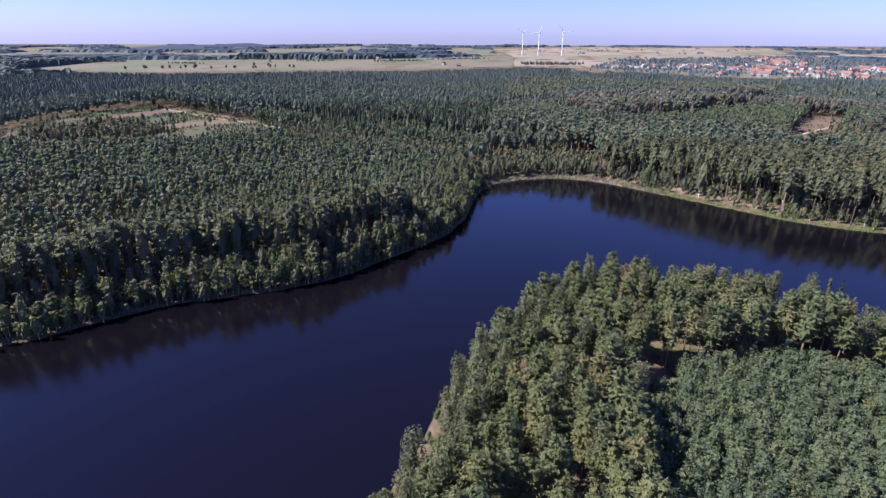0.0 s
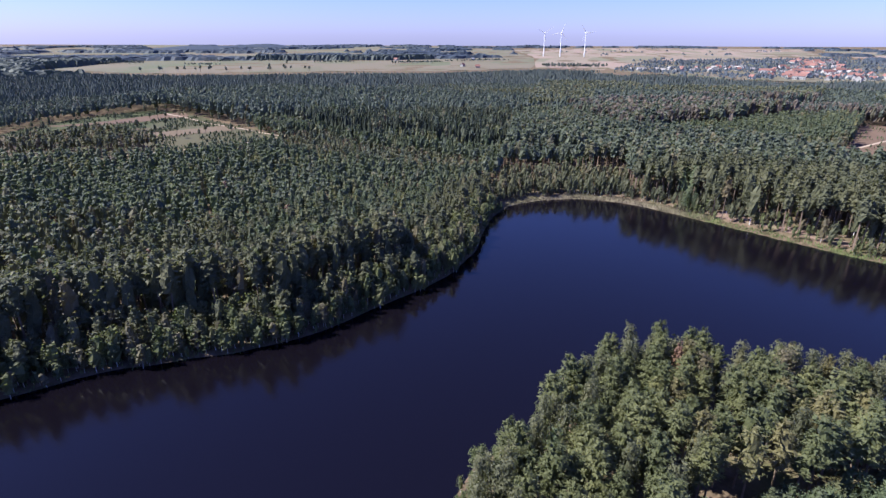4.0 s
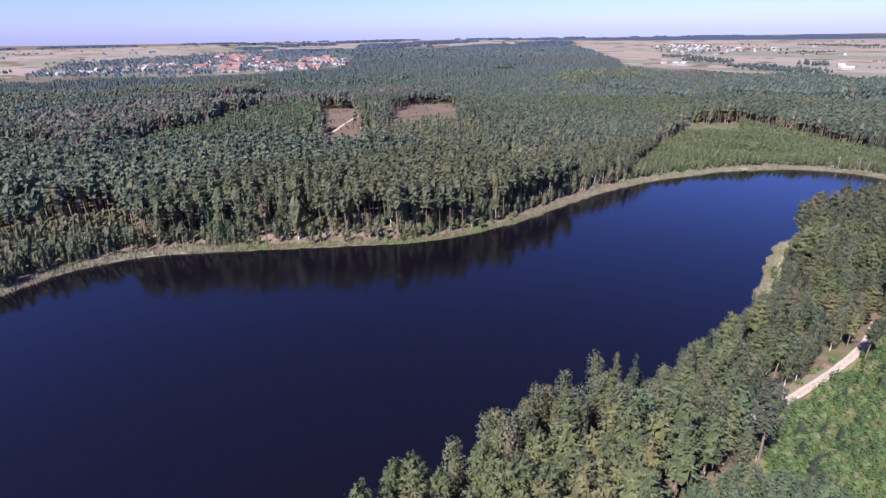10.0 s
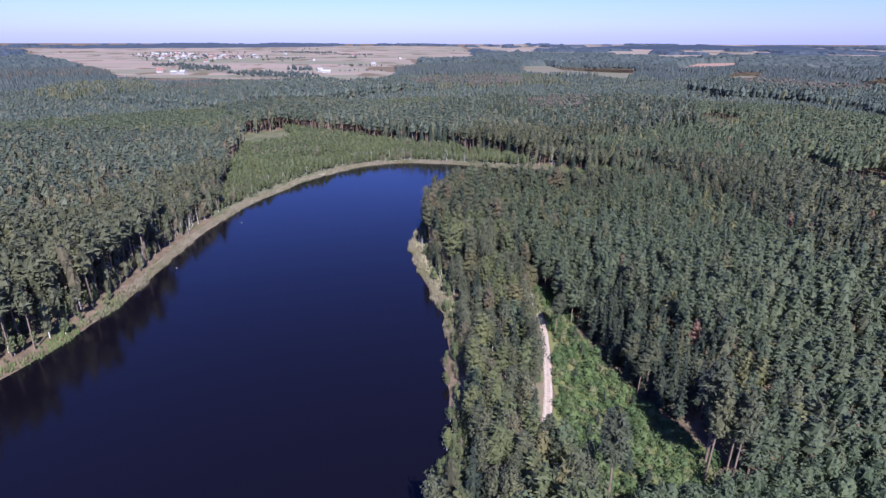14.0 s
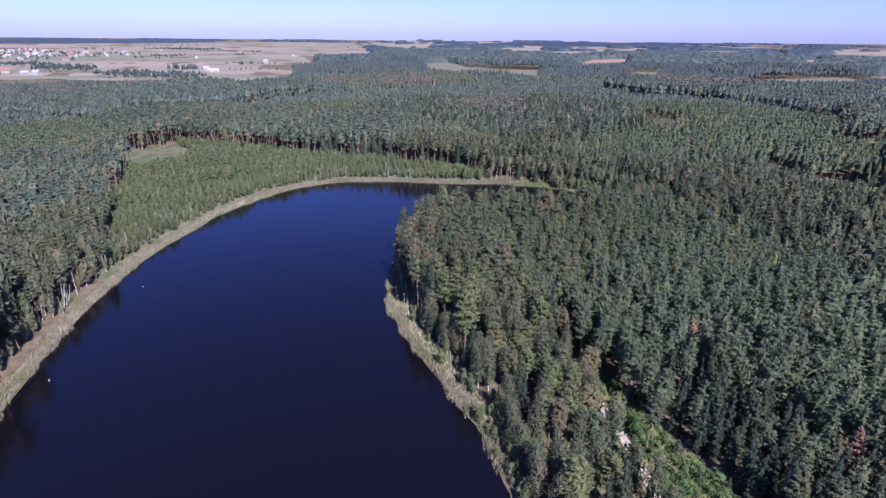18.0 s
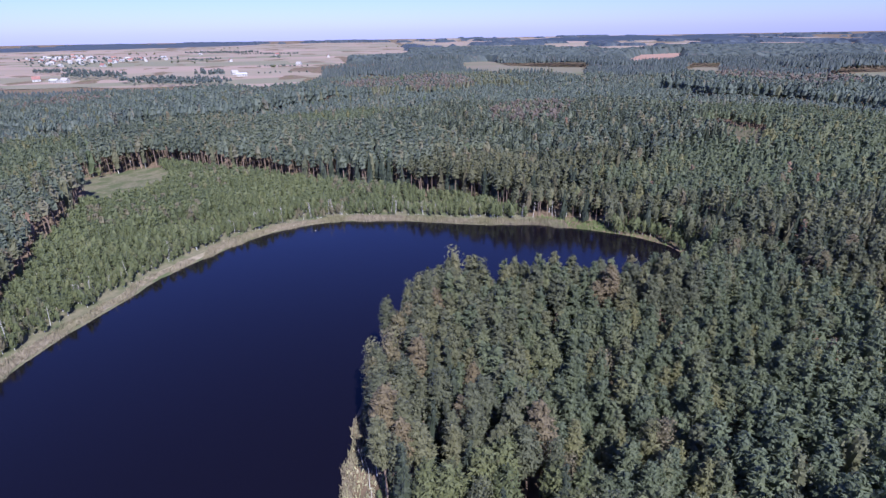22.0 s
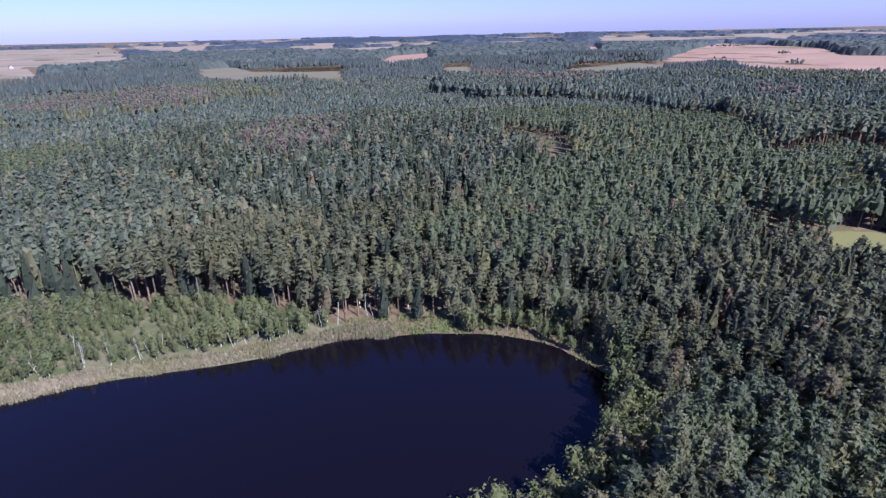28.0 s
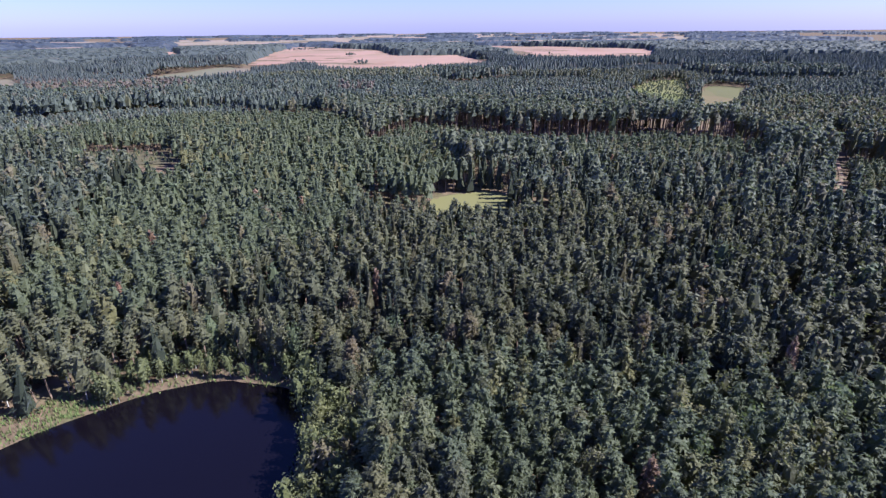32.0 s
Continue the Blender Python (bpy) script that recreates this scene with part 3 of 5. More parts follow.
    for k in range((9, 7, 5, 3, 1)[level]):
        turn = r.uniform(0, 6.28)
        outward = np.array([np.cos(turn), np.sin(turn), 0.0])
        where.append(np.array([bend(1)[0], bend(1)[1], 0.985 - r.uniform(0.01, 0.09)]) + outward * 0.008)
        facing.append(outward + [0, 0, 0.35])
        aims.append(outward * 0.45 + [0, 0, 1.0])
    for p, f, aim in zip(where, facing, aims):
        f = f / np.linalg.norm(f)
        aim = aim - f * (aim @ f)
        aim /= np.linalg.norm(aim) + 1e-9
        across = np.cross(f, aim)
        big = size * r.uniform(0.7, 1.25)
        slim = 0.46 if wild else (0.22, 0.26, 0.31, 0.36, 0.40)[level]
        add([p - aim * big * 0.45 + across * big * slim, p - aim * big * 0.40 - across * big * slim, p + aim * big * (0.40 if wild else 0.60)], [(0, 1, 2)])
    return np.concatenate(verts), np.concatenate(tris), trunk


SHAPES = {}


def shapes(kind, level):
    if (kind, level) not in SHAPES:
        SHAPES[kind, level] = [tree_shape(kind, level, k + 1) for k in range(6)]
    return SHAPES[kind, level]


def stand_tone(xy):
    """Tone of each tree: neighbours are alike, with strays."""
    own = rng.uniform(0, 1, len(xy))
    tone = np.clip(0.45 + 0.26 * wobble(xy, 120, 111) + 0.14 * wobble(xy, 37, 112) + 0.5 * (own - 0.5), 0.01, 0.9)
    stray = rng.uniform(0, 1, len(xy)) > 0.965
    tone[stray] = 0.97
    return tone


def woods(name, kind, level, xy, tall, label, sink=0.25, wide=1.0, category="forest"):
    """Many trees of one kind as one mesh."""
    if not len(xy):
        return
    pick, turn, tone = rng.integers(0, 6, len(xy)), rng.uniform(0, 6.28, len(xy)), stand_tone(xy)
    fat = rng.uniform(0.92, 1.28, len(xy)) * wide * np.interp(tall, (8, 12, 18), (1.55, 1.25, 1.0))
    z = land(xy) - sink
    vs, ts, ms, tn, k = [], [], [], [], 0
    for p, (v, t, trunk) in enumerate(shapes(kind, level)):
        m = np.flatnonzero(pick == p)
        if not len(m):
            continue
        c, s = np.cos(turn[m])[:, None], np.sin(turn[m])[:, None]
        h, f = tall[m][:, None], fat[m][:, None]
        out = np.stack([(v[:, 0] * c - v[:, 1] * s) * h * f + xy[m, 0:1], (v[:, 0] * s + v[:, 1] * c) * h * f + xy[m, 1:2], v[:, 2] * h + z[m][:, None]], -1)
        vs.append(out.reshape(-1, 3))
        ts.append((t[None] + (np.arange(len(m)) * len(v))[:, None, None] + k).reshape(-1, 3))
        ms.append(np.tile((np.arange(len(t)) >= trunk).astype(int), len(m)))
        tn.append(np.repeat(tone[m], len(v)))
        k += len(m) * len(v)
    me = raw_mesh(name, np.concatenate(vs), np.concatenate(ts), [KINDS[kind][1], KINDS[kind][0]], np.concatenate(ms), np.concatenate(tn))
    tagged(new(name, me), label, category, kind="stuff")


TREE_NAMES = {"pine": "pine_tree", "young": "young_pine", "spruce": "spruce_tree", "birch": "birch_tree", "shrub": "shrub", "rust": "dead_pine", "oldpine": "old_pine", "alder": "alder_tree", "leafy": "aspen_tree"}


def single_trees(kind, xy, tall, label, group):
    """Trees that stand as things of their own, each a trunk and a crown."""
    if not len(xy):
        return
    models = []
    for k, (v, t, trunk) in enumerate(shapes(kind, 0)):
        root = new(TREE_NAMES[kind])
        for pname, faces, mat in (("trunk", t[:trunk], KINDS[kind][1]), ("crown", t[trunk:], KINDS[kind][0])):
            used, back = np.unique(faces, return_inverse=True)
            ob = new(pname, raw_mesh(pname, v[used], back.reshape(-1, 3), [mat], smooth=pname == "trunk"))
            ob.parent = root
        models.append(tagged(root, label, "tree", group))
    z = land(xy) - 0.15
    for i, (x, y) in enumerate(xy):
        h, f = tall[i], rng.uniform(0.84, 1.14) * float(np.interp(tall[i], (8, 12, 18), (1.55, 1.25, 1.0)))
        m = pose(x, y, z[i], 0, 0, rng.uniform(0, 360))
        ob = models[i] if i < 6 else copy_thing(models[i % 6], m)
        ob.matrix_basis = m @ Matrix.Diagonal((h * f, h * f, h, 1))


# stands of forest: each has its own height, tone of species and density
stand_at = rng.uniform((-1200, -1400), (1900, 1900), (420, 2))
stand_tall = rng.uniform(13.0, 23.5, 420)
stand_mix = rng.uniform(0, 1, 420)


def plant(spacing, x0, y0, x1, y1, jitter=0.36):
    xs, ys = np.arange(x0, x1, spacing), np.arange(y0, y1, spacing)
    xy = np.stack(np.meshgrid(xs, ys, indexing="ij"), -1)
    xy = xy.astype(float)
    xy[:, 1::2, 0] += spacing / 2
    xy = xy.reshape(-1, 2)
    return xy + rng.uniform(-jitter, jitter, xy.shape) * spacing


# open ground with the side from which it is looked at
OPEN = [(GRASS_GAP, (150, 150)), (MEADOW_LINE, (283, 105)), (LIGHT_GAP, (262, 108)), (YELLOW_GAP, (283, 105)), (WEST_CLEAR, (30, 0)), (NORTH_CLEAR, (25, 62)),
        (NORTH_CUT, (25, 70)), (SCRUB_STRIP, (60, 120)), (EAST_FIELD, (120, 140)), (EAST_GREEN, (150, 140)), (EAST_RED, (150, 140)),
        (SOUTH_RED, (283, 105)), (SOUTH_RED_FAR, (283, 105)), (WEST_FIELD, (30, 0)), (NORTH_FIELD, (30, 20)), (TOWN_LINE, (28, 40)),
        (BIRCH_GAP, (166, 141)), (TAN_STRIP, (283, 105)), (RED_CORNER, (283, 105)), (PALE_FAR, (166, 141)), (PALE_LOW, (166, 141)), (SAPLINGS, (283, 105)), (RIDE, (283, 105))]


def wooded(xy):
    """Where forest stands: outside the open ground and its near margins."""
    ok = np.ones(len(xy), bool)
    xy = xy + np.c_[wobble(xy, 45, 23), wobble(xy, 45, 24)] * 5
    strays = rng.uniform(0, 1, len(xy)) < 0.16
    for line, eye in OPEN:
        ok &= ~inside(xy, line) | (strays & (line is NORTH_CUT or line is NORTH_CLEAR))
        if line is SCRUB_STRIP or line is GRASS_GAP or line is RIDE:
            continue
        p, e = np.array(line, float), np.array(eye, float)
        reach = np.hypot(*(p - e).T).max()
        near = np.flatnonzero(ok & (np.hypot(*(xy - e).T) < reach))
        for k in ((1.06, 1.11) if line is MEADOW_LINE or line is WEST_CLEAR else (1.05, 1.10, 1.15, 1.20)):
            ok[near[inside(e + (xy[near] - e) * k, line)]] = False
    return ok


def unseen(xy):
    """Land behind the flight line, towards the south-west, that is planted thinly."""
    x, y = xy[:, 0], xy[:, 1]
    az = np.degrees(np.arctan2(-(x - 33), y + 31))
    low = ((y > 22) & (y > -45 + 1.25 * (x - 33))) | (y > 60 + 0.12 * (x - 26)) | ((x > 39) & (y > 105 - 0.37 * (x - 39))) | ((x > 49) & (y > 121 - 0.96 * (x - 49)))
    low |= ((x > 59) & (y > 132 - 1.22 * (x - 59))) | ((x > 95) & (y > 148 - 1.8 * (x - 95))) | (x > 278 - 0.58 * (103 - y))
    return ((az > 59) & (az < 140)) | ((y < 108) & (x > -20) & ~low) | ((y < 20) & (x < -20) & ~low)


def sort_out(xy):
    """Species and height for each place."""
    d = shore(xy)
    best, near = np.full(len(xy), 1e18), np.zeros(len(xy), int)
    bent = xy + np.c_[wobble(xy, 90, 21), wobble(xy, 90, 22)] * 14
    for k, s in enumerate(stand_at):
        q = ((bent - s) ** 2).sum(1)
        m = q < best
        best[m], near[m] = q[m], k
    tall, mix = stand_tall[near].copy(), stand_mix[near]
    roll = rng.uniform(0, 1, len(xy))
    kind = np.full(len(xy), "pine", dtype="<U8")
    kind[(mix > 0.72) & (roll < 0.5)] = "spruce"
    kind[(mix < 0.16) & (roll < 0.6)] = "birch"
    kind[(mix > 0.45) & (mix < 0.56)] = "young"
    kind[(mix > 0.20) & (mix < 0.25) & (roll < 0.5)] = "brown"
    tall[(mix > 0.45) & (mix < 0.56)] *= 0.72
    kind[(roll > 0.955)] = "birch"
    kind[(roll > 0.944) & (roll < 0.955)] = "leafy"
    kind[(roll > 0.9982)] = "rust"
    # the wooded point: even-aged planted pine
    point = inside(xy, [(170, -10), (150, 60), (178, 90), (232, 98), (262, 118), (318, 122), (330, 60), (330, 10)])
    kind[point & (roll < 0.93)] = "young"
    tall[point] = 16.0
    spruces = inside(xy, [(132, 72), (142, 80), (166, 91), (208, 90), (202, 72), (165, 62)])
    kind[spruces & (roll < 0.7)] = "spruce"
    tall[spruces] = 13.0
    low_wood = inside(xy, [(122, 0), (118, 60), (132, 74), (165, 62), (185, 40), (180, 0)])
    kind[low_wood & (roll < 0.9)], tall[low_wood] = "young", 12.0
    new_wood = inside(xy, YOUNG_STAND)
    kind[new_wood], tall[new_wood] = "leafy", 8.5
    kind[new_wood & (roll > 0.72)] = "young"
    # shores: birch and alder among the pines
    edge = d < 16
    kind[edge & (roll < 0.42)] = "birch"
    west = (xy[:, 0] < 5) & (d < 26)
    kind[west & (roll < 0.35)] = "birch"
    kind[west & (roll >= 0.35) & (roll < 0.7)] = "pine"
    old = (xy[:, 0] > 0) & (xy[:, 0] < 122) & (xy[:, 1] < 150) & ~new_wood & (d < 60)
    tall[old] = np.clip(tall[old], 18.5, 20.0)
    kind[old & ((kind == "young") | (kind == "pine") | (kind == "spruce"))] = "oldpine"
    tip = (xy[:, 0] > 225) & (d < 34) & (xy[:, 1] < 145) & (xy[:, 1] > 40) & (xy[:, 0] < 340)
    kind[tip & (roll > 0.3)] = "pine"
    tall[tip] = 20.5
    willow = (xy[:, 0] > 314) & (xy[:, 0] < 348) & (d < 15) & (xy[:, 1] > 22) & (xy[:, 1] < 105)
    kind[willow], tall[willow] = "alder", 10.5
    strip = (xy[:, 0] > 120) & (xy[:, 0] < 252) & (xy[:, 1] > 101) & (xy[:, 1] < 146)
    low = strip & (d < 9) & (xy[:, 0] > 168)
    for k, lo, hi in (("oldpine", 0.0, 0.48), ("birch", 0.48, 0.78), ("spruce", 0.78, 0.88)):
        kind[strip & (roll >= lo) & (roll < hi)] = k
    kind[low & (roll < 0.75)] = "birch"
    tall[low] = np.minimum(tall[low], 7.0 + 0.7 * d[low])
    back = inside(xy, [(405, 264), (470, 280), (560, 300), (620, 200), (560, 90), (470, 60), (420, 40), (441, 85), (465, 117), (508, 193)])
    kind[back & (roll < 0.92)] = "pine"
    tall[back] = 19.5
    dusk = (xy[:, 0] < 0) & (d > 26)
    kind[dusk & (kind != "birch") & (roll < 0.75)] = "young"
    tall[dusk] = np.clip(tall[dusk], 12.5, 14.5)
    behind = dusk & inside(xy, [(-330, 490), (-251, 467), (-198, 449), (-143, 416), (-102, 402), (-71, 415), (-20, 390), (60, 420), (80, 700), (-500, 800), (-470, 560)])
    kind[behind & (roll < 0.8)], tall[behind] = "spruce", 20.0
    wedge = inside(xy, [(-190, 385), (-143, 405), (-104, 380), (-55, 370), (-10, 350), (-20, 318), (-89, 322), (-140, 338)])
    kind[wedge & (roll < 0.8)], tall[wedge] = "birch", 10.0
    front = inside(xy, FRONT_STAND)
    kind[front & (roll < 0.8)], tall[front] = "young", 11.5
    high = inside(xy, TALL_STAND)
    kind[high & (roll < 0.9)], tall[high] = "pine", 23.0
    plot = inside(xy, PLOT)
    kind[plot], tall[plot] = "young", 7.0
    kind[inside(xy, BIRCH_BAND) & (roll < 0.75)] = "birch"
    for line in (BROWN_STAND, BROWN_STAND_LOW, BROWN_NEAR, BROWN_WIDE, BROWN_NORTH):
        kind[inside(xy, line) & (roll < 0.6)] = "brown"
    low = (xy[:, 0] < 5) & (d < 13) & (xy[:, 1] > 60)
    tall[low] = rng.uniform(6.5, 15, low.sum())
    low = (xy[:, 1] > 215) & (d < 10) & (roll < 0.6)
    tall[low] = rng.uniform(5.5, 14, low.sum())
    alder = inside(xy, ALDERS) | ((xy[:, 0] > 0) & (xy[:, 0] < 75) & (xy[:, 1] > 270) & (d < 40))
    kind[alder], tall[alder] = "alder", 7.5
    bay = alder & (xy[:, 0] < 80)
    kind[bay], tall[bay] = "birch", 10.5
    around = gap_to(xy, MEADOW_LINE, True) < 30
    front = around & (xy[:, 1] > -105)
    kind[front & (roll < 0.6)], tall[front] = "birch", 9.0
    close = gap_to(xy, NEAR_LINE) < 84
    tall = tall * np.where(close, rng.uniform(0.86, 1.10, len(xy)), rng.uniform(0.90, 1.07, len(xy)))
    return kind, tall, d


WORDS = {"pine": "dense Scots pine forest with blue-green crowns, haze-tinted farther off", "young": "young planted pines in a close even stand", "spruce": "dark pointed spruces among the pines",
         "birch": "pale birches and aspens with white stems", "alder": "low birch and alder thicket on boggy ground", "rust": "withered rust-brown conifers in the forest",
         "bluepine": "dense Scots pine forest with blue-green crowns, haze-tinted farther off", "oldpine": "old Scots pines with light green crowns", "leafy": "light green young birch and pine growth", "brown": "brownish thin mixed wood"}


def plant_zone(spacing, level, lo, hi, bounds):
    xy = plant(spacing, *bounds)
    near = gap_to(xy, NEAR_LINE)
    ok = (near >= lo) & (near < hi) & wooded(xy)
    xy = xy[ok]
    d = shore(xy)
    reedy = (xy[:, 0] > 205) & (xy[:, 1] > 50) & (xy[:, 1] - 0.28 * xy[:, 0] > 60) | (xy[:, 0] > 398) | (xy[:, 1] > 255) & (xy[:, 0] < 110)
    ok = (d > np.where((xy[:, 0] > 385) & (xy[:, 1] > 50), 6.0, np.where(reedy, 6.5, np.where((xy[:, 0] > 5) & (xy[:, 0] < 32) & (xy[:, 1] < 112), 6.5, np.where(xy[:, 0] > 5, 4.0, 3.0))))) & (gap_to(xy, TRACK) > 2.3) & (gap_to(xy, VERGE) > 1.0) & (gap_to(xy, SOUTH_TRACK) > 3.6)
    ok &= ~unseen(xy) | (rng.uniform(0, 1, len(xy)) < (0.15 if level < 3 else 0.10))
    thin = wobble(xy, 34, 31)
    ok &= ~inside(xy, PINK_SHORE) | (rng.uniform(0, 1, len(xy)) < 0.5)
    ok &= (np.hypot(xy[:, 0] - 69, xy[:, 1] - 92) > 5.5) & (np.hypot(xy[:, 0] - 61, xy[:, 1] - 91) > 4.5)
    ok &= (thin > -0.9) | (rng.uniform(0, 1, len(xy)) < 0.45)
    xy = xy[ok]
    kind, tall, d = sort_out(xy)
    ok = (tall > 3.2) & ((kind != "oldpine") | (rng.uniform(0, 1, len(xy)) < 0.60))
    xy = xy[ok]
    return xy, kind[ok], tall[ok], d[ok], gap_to(xy, NEAR_LINE)


xy, kind, tall, d, near = plant_zone(3.85, 1, 0, 84, (-120, -170, 420, 290))
order = np.argsort(near)
for k, count, words in (("oldpine", 200, "old Scots pine with reddish trunk and light green crown"), ("pine", 280, "tall Scots pine with bare reddish trunk and blue-green crown"), ("young", 300, "young bushy pine in a planted stand"),
                        ("spruce", 70, "dark green spruce with drooping branches"), ("birch", 170, "slender birch with pale stem near the shore"), ("rust", 8, "withered pine with rust-brown needles")):
    m = order[kind[order] == k]
    single_trees(k, xy[m[:count]], tall[m[:count]], words, k + " trees by the lake")
    rest = m[count:]
    woods(k + "_wood", k, 1, xy[rest], tall[rest], WORDS[k], wide=1.05)
more = plant(2.5, 55, 5, 145, 112)
more = more[inside(more, YOUNG_STAND) & ~unseen(more) & (np.hypot(more[:, 0] - 69, more[:, 1] - 92) > 4.5)]
woods("young_growth", "leafy", 2, more, rng.uniform(5.0, 8.5, len(more)), WORDS["leafy"])
single_trees("leafy", np.array([(392.0, 12.0), (388.0, 8.0), (396.0, 18.0), (100.0, 301.0), (104.0, 299.0), (352.0, 8.0)]), np.array([11.0, 12.5, 9.5, 11.0, 9.0, 8.0]), "bright green broadleaf tree at the forest edge", "broadleaf trees by the lake")
single_trees("rust", np.array([(281.0, 32.0), (280.0, 67.0)]), np.array([13.0, 14.0]), "withered pine with rust-brown needles", "rust trees by the lake")
for k, name in (("alder", "alder_thicket"), ("leafy", "young_growth"), ("brown", "brown_wood")):
    m = kind == k
    woods(name, k, 1, xy[m], tall[m], WORDS[k])
xy, kind, tall, d, near = plant_zone(4.2, 2, 84, 175, (-220, -240, 500, 370))
for k in ("pine", "oldpine", "leafy", "brown", "young", "spruce", "birch", "rust"):
    m = kind == k
    woods(k + "_wood", k, 2, xy[m], tall[m], WORDS[k], wide=1.15)
# the thicket stands closer than the tall forest
more = plant(3.0, 290, 30, 560, 310)
more = more[inside(more, ALDERS) & ~inside(more, GRASS_GAP) & (shore(more) > np.where(more[:, 0] > 385, 5.4, 4.6)) & (wobble(more, 30, 34) > -0.75)]
m = kind == "alder"
more = np.r_[more, xy[m]]
woods("alder_thicket", "alder", 2, more, (5.8 + 2.2 * wobble(more, 45, 33)) * rng.uniform(0.7, 1.2, len(more)), WORDS["alder"])
xy, kind, tall, d, near = plant_zone(4.75, 3, 175, 420, (-460, -480, 750, 610))
for k in ("pine", "oldpine", "leafy", "brown", "young", "spruce", "birch", "rust", "alder"):
    m = kind == k
    # pines in this zone get the haze-shifted needles
    woods(k + "_wood", "bluepine" if k == "pine" else k, 3, xy[m], tall[m], WORDS[k], wide=1.12)
xy, kind, tall, d, near = plant_zone(5.1, 4, 420, 770, (-800, -820, 1120, 960))
for k in ("pine", "oldpine", "leafy", "brown", "young", "spruce", "birch"):
    m = kind == k
    # conifers at this range change to the half-hazed colour
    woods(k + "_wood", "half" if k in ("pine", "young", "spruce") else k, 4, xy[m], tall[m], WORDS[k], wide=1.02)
xy, kind, tall, d, near = plant_zone(5.9, 5, 770, 1300, (-1400, -1400, 1700, 1650))
for k in ("pine", "birch", "brown"):
    m = (kind == k) | (np.isin(kind, ("young", "spruce", "oldpine")) & (k == "pine")) | (np.isin(kind, ("rust", "leafy", "alder")) & (k == "birch"))
    # all but the brown wood take the haze-tinted middle colour
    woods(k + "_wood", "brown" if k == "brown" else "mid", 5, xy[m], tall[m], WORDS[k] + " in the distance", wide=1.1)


def canopy(name, cell, bounds, keep, low, high, material, label):
    """The closed, uneven roof of a distant forest with its steep edges."""
    xs, ys = np.arange(bounds[0], bounds[2], cell), np.arange(bounds[1], bounds[3], cell)
    xy = np.stack(np.meshgrid(xs, ys, indexing="ij"), -1).reshape(-1, 2) + rng.uniform(-0.4, 0.4, (len(xs) * len(ys), 2)) * cell
    stands = keep(xy) & (rng.uniform(0, 1, len(xy)) < 0.93)
    tall = np.where(stands, rng.uniform(low, high, len(xy)) + 2.0 * wobble(xy, 260, 141), -1.0)
    number = np.arange(len(xy)).reshape(len(xs), len(ys))
    quads = np.stack([number[:-1, :-1], number[1:, :-1], number[1:, 1:], number[:-1, 1:]], -1).reshape(-1, 4)
    quads = quads[stands[quads].any(1)]
    used, back = np.unique(quads, return_inverse=True)
    back = back.reshape(-1, 4)
    xy, tall = xy[used], tall[used]
    tone = np.clip(0.45 + 0.3 * wobble(xy, 170, 142) + 0.2 * wobble(xy, 50, 143) + rng.uniform(-0.22, 0.22, len(xy)), 0.01, 0.89)
    ob = new(name, raw_mesh(name, np.c_[xy, land(xy) + tall], np.concatenate([back[:, [0, 1, 2]], back[:, [0, 2, 3]]]), [material], tone=tone))
    tagged(ob, label, "forest", kind="stuff")


def mid_belt(xy):
    near = gap_to(xy, NEAR_LINE)
    return (near > 1290) & (near < 2080) & wooded(xy) & ~unseen(xy)


def far_belt(xy):
    near = gap_to(xy, NEAR_LINE)
    return (near > 2060) & (near < 5100) & wooded(xy) & ~unseen(xy) & (wobble(xy, 900, 41) + 0.6 * wobble(xy, 320, 42) > np.where(near < 2500, -0.05, 0.42))


# roof colours carry painted distance haze, more of it farther out
canopy("distant_forest", 7.0, (-2100, -2050, 2450, 2300), mid_belt, 10, 20, HAZED_MID, "distant conifer forest with an even roof, tinted blue for haze")
canopy("far_forest", 15.0, (-5100, -4900, 5400, 5300), far_belt, 8, 14, HAZED_FAR, "forest belts near the horizon with haze blue in their colour")
# forest that the flight turns its back on
for level, spacing, lo, hi, bounds, fat in ((4, 4.8, 0, 200, (-340, -260, 420, 300), 1.1), (5, 8.0, 190, 800, (-850, -850, 500, 700), 1.9)):
    xy = plant(spacing, *bounds)
    near = gap_to(xy, NEAR_LINE)
    xy = xy[(near >= lo) & (near < hi) & unseen(xy) & (shore(xy) > 4) & wooded(xy)]
    kind, tall, d = sort_out(xy)
    for k in ("pine", "spruce", "birch"):
        m = (kind == k) | ((k == "pine") & ~np.isin(kind, ("spruce", "birch")))
        woods(k + "_wood", k, level, xy[m], tall[m], WORDS[k], wide=fat)
